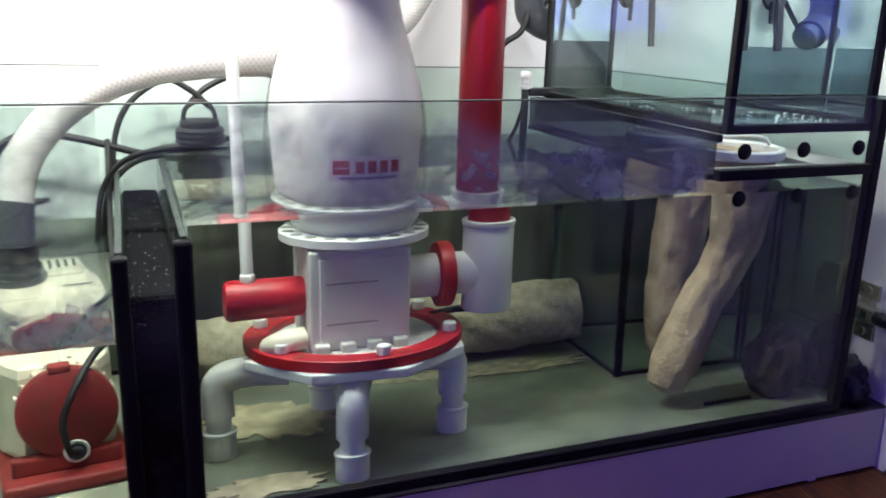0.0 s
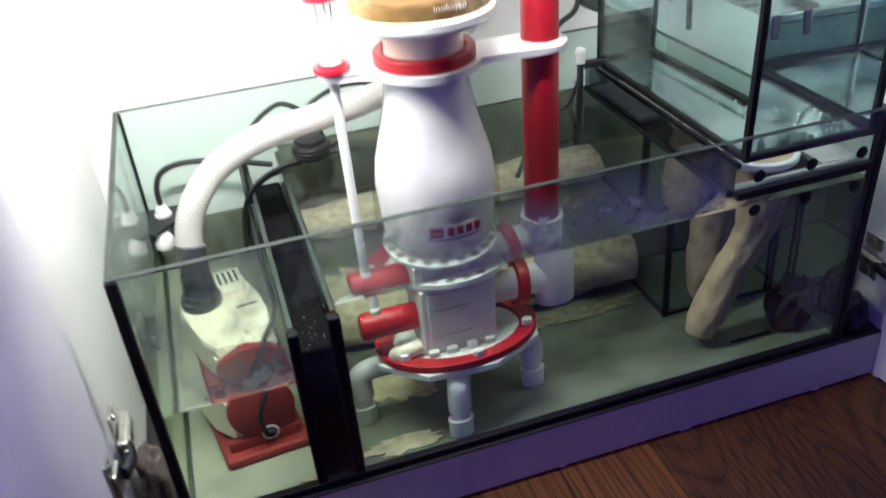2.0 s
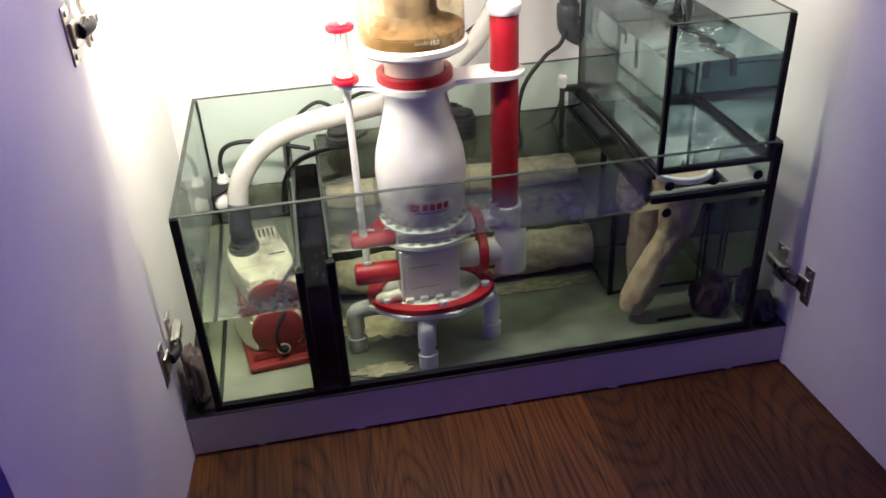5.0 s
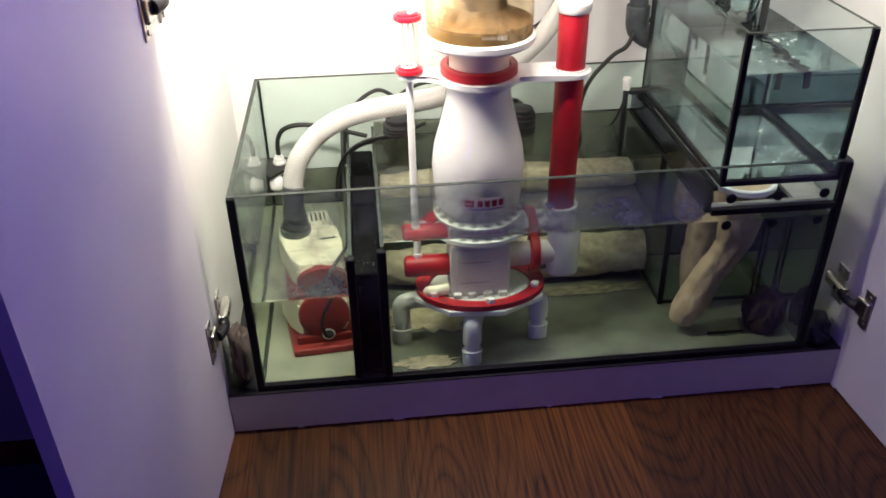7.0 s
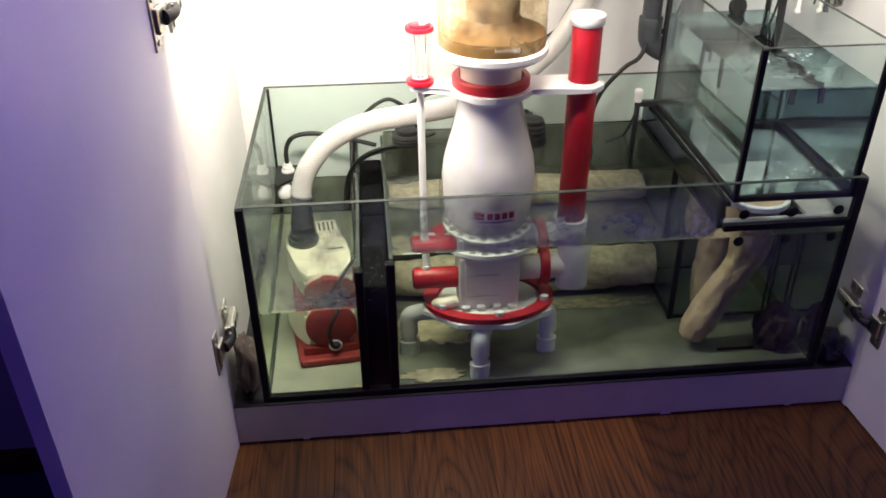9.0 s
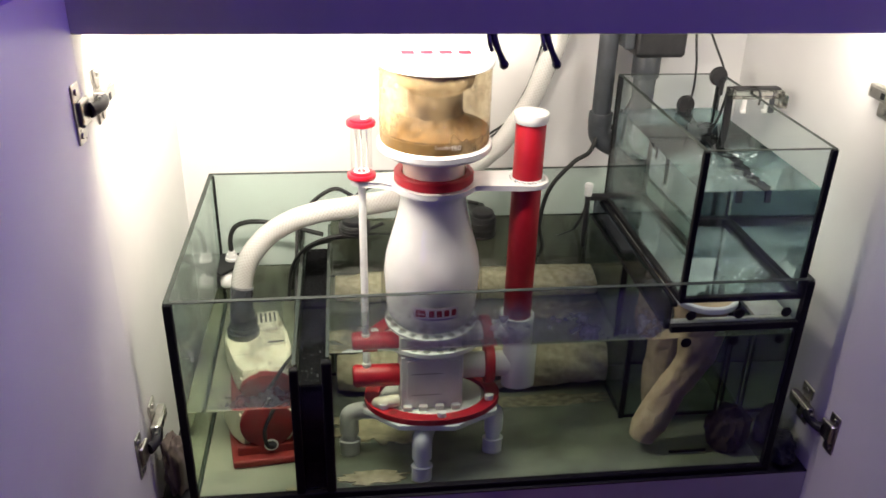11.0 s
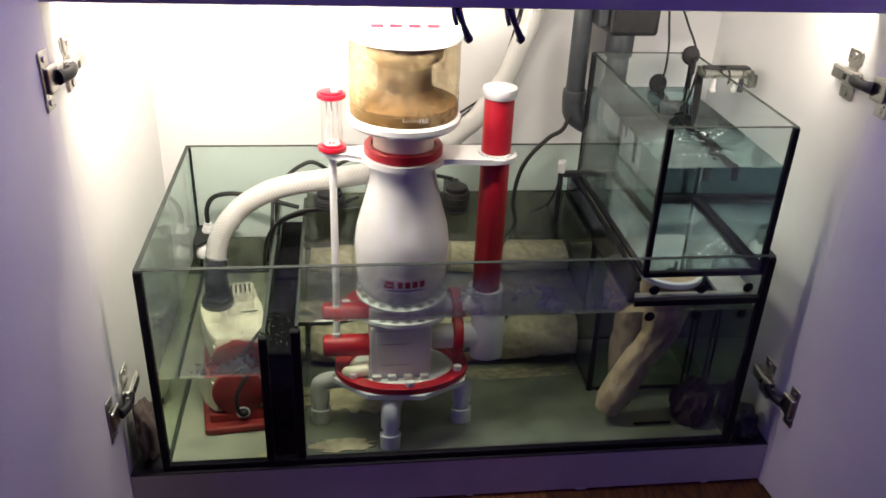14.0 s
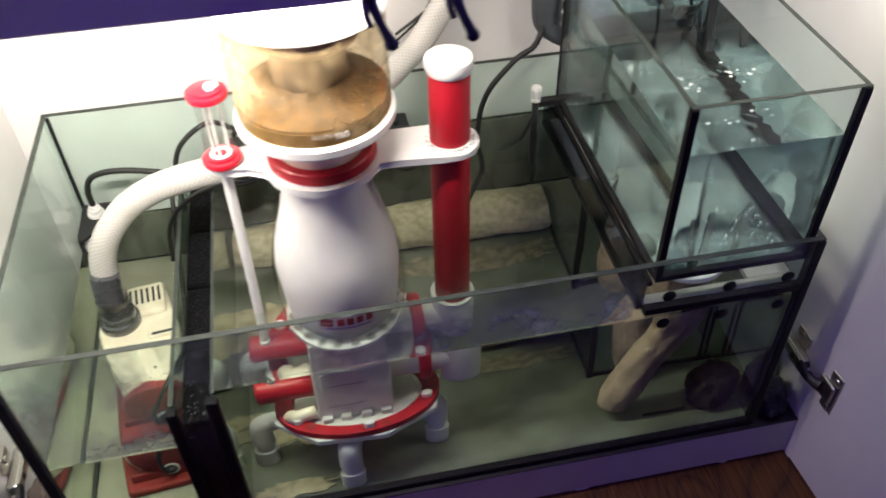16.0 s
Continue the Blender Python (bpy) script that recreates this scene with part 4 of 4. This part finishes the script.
for y0, y1 in ((0.0262, 0.1378), (0.1582, 0.2698)):
    part("shelf", box(0.9265, 0.986, y0, y1, 0.392, 0.399, 0.001), TRAY_FLOOR, tray, "pale grey plastic tray floor")
# two rows of the same black disc, the lower 51 mm down
for x in (0.804, 0.884, 0.963):
    for z in (0.4195, 0.3685):
        tagged(part("black_disc", lathe([(0.0002, 0.0026), (0.006, 0.0024), (0.0085, 0.0012), (0.0088, 0)], 28, pose(x, -0.0002, z, 90, 0, 0)), SILICONE, None, "", True), "round black disc on the sump front", "button", "rubber buttons")


def sock(pts, radii, cx, cy, label):
    s = thing("filter_sock", label, "filter sock", "filter socks")
    part("felt_bag", tube(pts, 0.04, 72, 24, radii, 0.10, 0.06), FELT, s, smooth=True)
    part("ring", ring(0.0475, 0.0555, 0.012, pose(cx, cy, 0.4005), 48, 0.002), WHITE_PVC, s, "white plastic hanging ring", smooth=True)
    part("ring_handle", tube([(cx - 0.05, cy, 0.4125), (cx - 0.03, cy, 0.4225), (cx + 0.03, cy, 0.4225), (cx + 0.05, cy, 0.4125)], 0.0022, 8), WHITE_PVC, s, smooth=True)
    return s


sock([(0.862, 0.082, 0.408), (0.857, 0.082, 0.365), (0.855, 0.083, 0.325), (0.851, 0.086, 0.292), (0.838, 0.090, 0.260), (0.822, 0.094, 0.225), (0.808, 0.096, 0.185), (0.794, 0.096, 0.150), (0.785, 0.096, 0.124), (0.782, 0.096, 0.116)],
     [0.0465, 0.041, 0.035, 0.0305, 0.0285, 0.030, 0.0325, 0.032, 0.024, 0.006], 0.862, 0.082, "beige felt filter sock hanging twisted, dirty at its tip")
sock([(0.862, 0.214, 0.408), (0.852, 0.214, 0.36), (0.842, 0.213, 0.31), (0.837, 0.212, 0.25), (0.836, 0.211, 0.19), (0.834, 0.210, 0.145), (0.831, 0.210, 0.115)],
     [0.0465, 0.042, 0.036, 0.034, 0.033, 0.027, 0.007], 0.862, 0.214, "beige felt filter sock hanging straight in the tray")

# rolled felt on the sump floor, and the rock in the corner
roll = thing("felt_roll", "long roll of silted beige felt lying on the sump floor", "filter roll")
part("roll_body", tube([(0.242, 0.415, 0.138), (0.34, 0.412, 0.141), (0.45, 0.408, 0.144), (0.58, 0.404, 0.147), (0.70, 0.400, 0.152), (0.7715, 0.398, 0.155)], 0.046, 48, 18, [0.036, 0.042, 0.044, 0.045, 0.046, 0.046, 0.046, 0.044], 0.12), FELT_DIRTY, roll, smooth=True)
tagged(part("rock", lump(0.944, 0.090, 0.137, 0.040, 0.050, 0.052, 0.20, 2.4, 3), ROCK, None, "", True), "dark reddish-brown live rock on the sump floor", "rock")

# ---- return pump ----
pump = thing("return_pump", "cream return pump with red end plate on a red foot", "pump")
PM = pose(0.112, 0.185, FL, 0, 0, 7)
part("foot", box(-0.060, 0.060, -0.070, 0.078, 0.0003, 0.016, 0.005, 3, PM), RED_DULL, pump, "red plastic foot plate")
part("foot_rib", box(-0.050, 0.050, -0.046, -0.030, 0.015, 0.034, 0.003, 2, PM), RED_DULL, pump)
R90 = PM @ pose(0.004, -0.038, 0.075, -90, 0, 0)
part("end_plate", join(lathe([(0.042, -0.009), (0.0462, -0.006), (0.0462, 0.004), (0.043, 0.008)], 48, R90), box(-0.010, 0.010, -0.047, -0.030, 0.116, 0.1245, 0.002, 2, PM)), RED_DULL, pump, "round red end plate", smooth=True)
part("motor", lathe([(0.040, 0.006), (0.0435, 0.010), (0.0435, 0.120), (0.038, 0.134)], 40, R90), CREAM, pump, "cream motor housing", smooth=True)
for k in range(9):
    part("cooling_fin", box(-0.0016, 0.0016, 0.042, 0.0475, 0.014, 0.090, 0.0008, 2, R90 @ pose(0, 0, 0, 0, 0, 108 + 18 * k)), CREAM, pump)
head = outline_plate([(-0.036, -0.022), (0.038, -0.022), (0.050, 0.000), (0.053, 0.040), (0.049, 0.090), (0.040, 0.150), (0.030, 0.168), (-0.010, 0.170), (-0.034, 0.150), (-0.062, 0.124), (-0.066, 0.088), (-0.056, 0.040), (-0.048, 0.002)], 0.018, 0.120, 0.011)
bmesh.ops.transform(head, matrix=PM, verts=head.verts)
part("pump_head", head, CREAM, pump, "cream wedge-shaped pump head")
part("head_rib", box(-0.050, -0.012, 0.028, 0.0315, 0.1195, 0.1222, 0.001, 2, PM), CREAM, pump)
sl = part("side_port", box(0.006, 0.046, 0.050, 0.066, 0.1185, 0.1235, 0.002, 2, PM), CREAM, pump, "small slotted port")
part("port_slot", box(0.012, 0.042, 0.0555, 0.0605, 0.1228, 0.1240, 0.0, 2, PM), BLACK, sl)
part("screw_hole", cyl(0.0022, 0.0012, PM @ pose(0.012, -0.006, 0.1195), 0.0002, 12), BLACK, pump)
tp = part("top_cover", box(-0.020, 0.038, 0.098, 0.164, 0.110, 0.130, 0.007, 3, PM), CREAM, pump, "cream slotted intake cover")
for k in range(6):
    part("intake_slot", box(-0.015 + k * 0.0085, -0.0112 + k * 0.0085, 0.122, 0.154, 0.1290, 0.1306, 0.0, 2, PM), BLACK, tp)
part("outlet_union", join(cyl(0.0300, 0.026, pose(0.070, 0.279, 0.213), 0.004, 36), cyl(0.0255, 0.018, pose(0.070, 0.280, 0.238), 0.003, 36)), SMOKE_HOSE, pump, "smoky grey outlet union", smooth=True)
part("outlet_barb", lathe([(0.0215, 0.255), (0.0235, 0.259), (0.021, 0.266), (0.0235, 0.272), (0.021, 0.279), (0.0232, 0.285), (0.0212, 0.296)], 32, pose(0.071, 0.281, 0)), SMOKE_HOSE, pump, smooth=True)
part("cord_gland", join(cyl(0.009, 0.008, PM @ pose(0.008, -0.046, 0.036, 90, 0, 0), 0.001, 24), cyl(0.006, 0.014, PM @ pose(0.008, -0.046, 0.036, 90, 0, 0), 0.002, 20)), GREY_PVC, pump, "grey cord gland")
part("gland_washer", ring(0.0088, 0.0122, 0.003, PM @ pose(0.008, -0.050, 0.036, 90, 0, 0), 24), WHITE_PVC, pump)
part("power_cord", tube([PM @ Vector(p) for p in ((0.008, -0.060, 0.036), (0.000, -0.066, 0.045), (-0.002, -0.064, 0.075), (0.012, -0.058, 0.105), (0.034, -0.030, 0.128))] + [(0.169, 0.205, 0.232), (0.170, 0.26, 0.250), (0.168, 0.34, 0.300), (0.170, 0.44, 0.385)], 0.0036, 12), RUBBER, pump, "black power cord", smooth=True)

hose = thing("return_hose", "clear braided vinyl hose arching from pump to cabinet top", "hose")
part("hose_wall", tube([(0.071, 0.2815, 0.292), (0.073, 0.283, 0.328), (0.079, 0.287, 0.366), (0.095, 0.291, 0.402), (0.128, 0.298, 0.438), (0.171, 0.295, 0.466), (0.218, 0.289, 0.484), (0.264, 0.289, 0.491), (0.309, 0.298, 0.494), (0.355, 0.315, 0.494), (0.430, 0.360, 0.495), (0.500, 0.415, 0.507), (0.545, 0.445, 0.527), (0.580, 0.462, 0.552), (0.630, 0.472, 0.626), (0.656, 0.478, 0.690), (0.676, 0.480, 0.745), (0.69, 0.480, 0.88)], 0.0195, 28, 12), HOSE, hose, smooth=True)
part("hose_end", tube([(0.0725, 0.266, 0.300), (0.074, 0.270, 0.330), (0.076, 0.2735, 0.345)], 0.0206, 24, 6), SMOKE_HOSE, hose, "hose end darkened by the barb inside", smooth=True)

# ---- float switch, cables, back fittings ----
fs = thing("float_switch", "white float switch on a black corner bracket", "float switch")
part("bracket", outline_plate([(G + 0.001, TD - G - 0.001), (G + 0.001, 0.415), (0.018, 0.405), (0.092, 0.488), (0.092, TD - G - 0.001)], 0.297, 0.303, 0.001), BLACK, fs, "black corner bracket")
part("bracket_leg", box(G + 0.0005, G + 0.006, 0.412, 0.488, 0.262, 0.297, 0.001), BLACK, fs)
part("nut", join(cyl(0.0135, 0.006, pose(0.034, 0.466, 0.3032), 0.001, 24), cyl(0.0105, 0.008, pose(0.034, 0.466, 0.309), 0.001, 24), cyl(0.0075, 0.007, pose(0.034, 0.466, 0.3165), 0.001, 20)), WHITE_PVC, fs, "white ribbed nut")
part("stem", cyl(0.0055, 0.03, pose(0.034, 0.466, 0.268), 0.001, 16), WHITE_PVC, fs)
part("stem_link", tube([(0.034, 0.466, 0.280), (0.031, 0.45, 0.284), (0.0275, 0.434, 0.282)], 0.004, 10), WHITE_PVC, fs)
part("float", lathe([(0.004, 0.254), (0.012, 0.257), (0.0165, 0.266), (0.0168, 0.280), (0.012, 0.290), (0.004, 0.294)], 32, pose(0.0275, 0.428, 0)), WHITE_PVC, fs, "round white float", smooth=True)
part("cord", tube([(0.034, 0.466, 0.322), (0.035, 0.464, 0.352), (0.046, 0.46, 0.378), (0.070, 0.455, 0.391), (0.105, 0.452, 0.392), (0.150, 0.45, 0.383), (0.22, 0.45, 0.362)], 0.0048, 10), RUBBER, fs, "black cord", smooth=True)


def cable(pts, r, label="thin black cable behind the protein skimmer"):
    return tagged(part("cable", tube(pts, r, 10, 8), RUBBER, None, "", True), label, "cable", "cables")


cable([(0.176, 0.45, 0.300), (0.176, 0.45, 0.368), (0.195, 0.45, 0.425), (0.242, 0.45, 0.460), (0.275, 0.45, 0.448), (0.300, 0.45, 0.425)], 0.0040)
cable([(0.275, 0.452, 0.430), (0.300, 0.455, 0.452), (0.345, 0.46, 0.468), (0.40, 0.465, 0.462), (0.47, 0.468, 0.43), (0.53, 0.43, 0.43)], 0.0040)
cable([(0.156, 0.40, 0.262), (0.168, 0.40, 0.325), (0.196, 0.40, 0.360), (0.240, 0.405, 0.371), (0.30, 0.42, 0.372), (0.36, 0.43, 0.365)], 0.0040, "thin black cable draped over the weir")
cable([(0.150, 0.37, 0.262), (0.160, 0.37, 0.330), (0.186, 0.38, 0.366), (0.230, 0.40, 0.378), (0.29, 0.41, 0.382), (0.34, 0.44, 0.388)], 0.0036, "thin black cable draped over the weir")
cable([(0.775, 0.46, 0.60), (0.752, 0.44, 0.536), (0.719, 0.44, 0.510), (0.674, 0.44, 0.452), (0.660, 0.44, 0.370), (0.668, 0.43, 0.280), (0.650, 0.42, 0.215), (0.61, 0.36, 0.20)], 0.0044, "black cable looping down into the water")
cable([(0.545, 0.505, 0.54), (0.602, 0.505, 0.581), (0.623, 0.505, 0.611), (0.643, 0.505, 0.652), (0.66, 0.505, 0.75), (0.67, 0.505, 0.88)], 0.0024, "thin black cable hanging by the cabinet back")
cable([(0.545, 0.503, 0.53), (0.585, 0.503, 0.565), (0.60, 0.503, 0.59), (0.64, 0.503, 0.68), (0.68, 0.503, 0.88)], 0.0020, "thin black cable hanging by the cabinet back")
cable([(0.79, 0.49, 0.545), (0.83, 0.49, 0.60), (0.865, 0.495, 0.69), (0.88, 0.50, 0.80), (0.88, 0.50, 0.88)], 0.0036, "black cable climbing behind the grey pipe")


def magnet_pump(x, y, z, r, h, label):
    w = thing("circulation_pump", label, "pump", "circulation pumps")
    body = part("body", join(cyl(r, h, pose(x, y, z - h / 2), 0.004, 32), cyl(r * 0.82, 0.010, pose(x, y, z + h / 2 - 0.001), 0.002, 32)), BLACK, w, smooth=True)
    for k in range(3):
        part("rib", ring(r - 0.001, r + 0.0015, 0.003, pose(x, y, z - h * 0.3 + k * h * 0.27), 32, 0.0008), BLACK, body, smooth=True)
    part("holder", box(x - r * 0.6, x + r * 0.6, y + r * 0.7, TD - G - 0.0005, z - h * 0.4, z + h * 0.3, 0.003), BLACK, w)
    return w


w1 = magnet_pump(0.283, 0.415, 0.392, 0.0300, 0.024, "small ribbed black circulation pump with handle at the back glass")
part("handle", tube([(0.263, 0.415, 0.408), (0.266, 0.415, 0.426), (0.283, 0.415, 0.436), (0.300, 0.415, 0.426), (0.303, 0.415, 0.408)], 0.0032, 8), BLACK, w1, smooth=True)
magnet_pump(0.536, 0.412, 0.388, 0.0270, 0.052, "ribbed black circulation pump at the back glass")

probe = thing("probe_holder", "white-capped probe in a black holder on the sump rim", "probe")
part("cap", join(cyl(0.0075, 0.020, pose(0.7475, 0.412, 0.456), 0.001, 20), cyl(0.0088, 0.007, pose(0.7475, 0.412, 0.466), 0.001, 20)), WHITE_PVC, probe, "white probe cap", smooth=True)
part("shaft", cyl(0.0055, 0.16, pose(0.7475, 0.412, 0.296), 0.001, 16), BLACK, probe, smooth=True)
part("collar", cyl(0.0078, 0.006, pose(0.7475, 0.412, 0.450), 0.001, 20), WHITE_PVC, probe)
part("clamp", box(0.752, 0.800, 0.406, 0.419, 0.440, 0.452, 0.002), BLACK, probe, "black clamp")
part("lead", tube([(0.7475, 0.412, 0.43), (0.735, 0.42, 0.385), (0.715, 0.43, 0.345), (0.70, 0.44, 0.32)], 0.003, 8), RUBBER, probe, smooth=True)

pipe = thing("drain_pipe", "dark grey pressure pipe with an elbow into the glass box", "pipe")
part("riser", cyl(0.0185, 0.33, pose(0.771, 0.462, 0.565), 0.001, 32), GREY_PVC, pipe, smooth=True)
part("elbow", tube([(0.771, 0.462, 0.60), (0.771, 0.462, 0.572), (0.776, 0.462, 0.556), (0.790, 0.458, 0.545), (0.806, 0.452, 0.538)], 0.0225, 24, 8), GREY_PVC, pipe, smooth=True)
part("elbow_socket", cyl(0.0235, 0.024, pose(0.771, 0.462, 0.582), 0.0015, 32), GREY_PVC, pipe, smooth=True)
part("stub", tube([(0.80, 0.453, 0.540), (0.808, 0.452, 0.536), (0.816, 0.450, 0.532)], 0.0185, 24), GREY_PVC, pipe, smooth=True)
valve = thing("overflow_valve", "black boxy valve on a dark grey pipe in the glass box", "valve")
part("valve_body", box(0.812, 0.908, 0.418, 0.486, 0.722, 0.800, 0.009, 3), BLACK, valve)
part("valve_side", box(0.792, 0.812, 0.428, 0.476, 0.735, 0.79, 0.006, 3), GREY_PVC, valve)
part("union", cyl(0.0265, 0.045, pose(0.846, 0.452, 0.678), 0.002, 32), GREY_PVC, valve, smooth=True)
part("downpipe", cyl(0.0215, 0.085, pose(0.846, 0.4505, 0.60), 0.001, 32), GREY_PVC, valve, smooth=True)


def suction_cup(x, y, z, cord):
    s = thing("level_sensor", "round black level sensor on a suction cup in the glass box", "sensor", "level sensors")
    part("cup", lathe([(0.004, -0.010), (0.011, -0.009), (0.0165, -0.003), (0.0185, 0.004), (0.0165, 0.008)], 28, pose(x, y - 0.003, z, 80, 0, 10)), BLACK, s, smooth=True)
    part("pin", cyl(0.0042, 0.030, pose(x + 0.006, y - 0.014, z - 0.034), 0.001, 12), BLACK, s)
    part("cord", tube(cord, 0.0022, 8), RUBBER, s, smooth=True)
    return s


suction_cup(0.917, 0.412, 0.636, [(0.918, 0.405, 0.64), (0.927, 0.405, 0.66), (0.928, 0.41, 0.711), (0.924, 0.42, 0.76), (0.92, 0.45, 0.88)])
suction_cup(0.974, 0.414, 0.690, [(0.976, 0.406, 0.69), (0.982, 0.41, 0.706), (0.962, 0.42, 0.75), (0.945, 0.44, 0.80), (0.94, 0.46, 0.88)])
suction_cup(0.940, 0.360, 0.585, [(0.940, 0.35, 0.585), (0.945, 0.34, 0.60), (0.952, 0.33, 0.64), (0.957, 0.325, 0.69)])
rail = thing("probe_rail", "black rail with clear acrylic probe clamp over the glass box", "holder")
RM = Matrix.Translation((0.957, 0.300, 0.517)) @ Vector((0.001, 0.020, 0.174)).to_track_quat("Z", "Y").to_matrix().to_4x4()
part("rail", box(-0.0055, 0.0055, -0.0035, 0.0035, 0, 0.180, 0.001, 2, RM), BLACK, rail)
part("rail_edge", box(-0.0075, -0.0060, -0.0020, 0.0020, 0.02, 0.176, 0.0005, 2, RM), BLACK, rail)
part("rail_slot", box(-0.0015, 0.0015, -0.0040, -0.0033, 0.115, 0.155, 0.0, 2, RM), STEEL, rail)
AC = refracting("clear_acrylic_block", (0.90, 0.90, 0.87), 1.35, 0.08)
part("clamp_bar", box(0.950, 1.046, 0.286, 0.314, 0.682, 0.696, 0.002), AC, rail, "clear acrylic clamp bar")
part("clamp_lid", box(0.956, 1.040, 0.290, 0.310, 0.6965, 0.7005, 0.0015), BLACK, rail)
for x in (0.974, 1.014, 1.026):
    part("clamp_screw", join(cyl(0.0042, 0.020, pose(x, 0.290, 0.661), 0.001, 14), cyl(0.0060, 0.006, pose(x, 0.290, 0.657), 0.001, 14)), GREY_PVC if x == 1.026 else WHITE_DULL, rail, "small clamp screw")
part("clamp_arm", box(1.034, 1.052, 0.280, 0.318, 0.666, 0.690, 0.003), AC, rail)
part("cable_tie", tube([(0.985, 0.302, 0.700), (0.990, 0.290, 0.703), (0.995, 0.283, 0.698), (0.998, 0.281, 0.685), (0.996, 0.279, 0.674)], 0.002, 8), BLACK, rail, smooth=True)


def hook(x):
    h = thing("cable_clip", "dark plastic cable clip hanging from the top rail", "clip", "cable clips")
    part("jaw", tube([(x, -0.012, 0.8655), (x + 0.001, -0.020, 0.858), (x + 0.006, -0.028, 0.845), (x + 0.012, -0.030, 0.832)], 0.0042, 12, 6, [0.0055, 0.005, 0.0038, 0.0048]), VIOLET_PLASTIC, h, smooth=True)
    part("tip", lathe([(0.002, -0.006), (0.0055, -0.003), (0.0062, 0.001), (0.004, 0.005)], 16, pose(x + 0.013, -0.030, 0.829)), VIOLET_PLASTIC, h, smooth=True)
    part("spring", tube([(x - 0.006, -0.016, 0.8655), (x - 0.006, -0.026, 0.856), (x - 0.003, -0.030, 0.846)], 0.0028, 10), VIOLET_PLASTIC, h, smooth=True)
    return h


hook(0.462)
hook(0.531)

# rags tucked beside the tank
rag = tagged(part("rag", lump(-0.027, 0.042, 0.146, 0.020, 0.038, 0.062, 0.42, 1.25, 5, 5, 2), RAG, None, "", True), "crumpled brown and black rag stuffed beside the sump", "rag")
rag2 = tagged(part("rag", lump(1.034, 0.030, 0.112, 0.026, 0.034, 0.032, 0.22, 1.6, 7), DARK_RAG, None, "", True), "crumpled dark rag stuffed beside the sump", "rag")

# ---- oak floor, plank by plank ----
floor = thing("floor", "stained oak plank floor with strong grain", "floor", kind="structure")
part("underfloor", box(-2.5, 2.6, -3.0, 0.10, -0.06, -0.021), BLACK, floor)
rng = random.Random(11)
PW = 0.1365
plank_meshes = {}


def plank(x, y0, y1):
    key = round(y1 - y0, 3)
    if key not in plank_meshes:
        bm = box(0.0002, PW - 0.0002, 0, y1 - y0 - 0.0004, -0.020, 0.0, 0.0006, 1)
        plank_meshes[key] = bpy.data.meshes.new("plank")
        bm.to_mesh(plank_meshes[key])
        bm.free()
        plank_meshes[key].materials.append(OAK)
    ob = new("plank", plank_meshes[key])
    ob.parent = floor
    ob.location = (x, y0, 0)


for i in range(-18, 17):
    x = 0.2545 + i * PW
    cuts = [-2.99] + sorted(round(-2.99 + 0.05 + 0.61 * (k + 1) + 0.3 * rng.random(), 1) for k in range(4))
    cuts = [c for c in cuts if c < -0.3] + [0.018]
    if -0.2 < x < 1.1:
        cuts = [c for c in cuts if c < -0.75 or c > 0]
    for a, b in zip(cuts, cuts[1:]):
        plank(x, a, b)
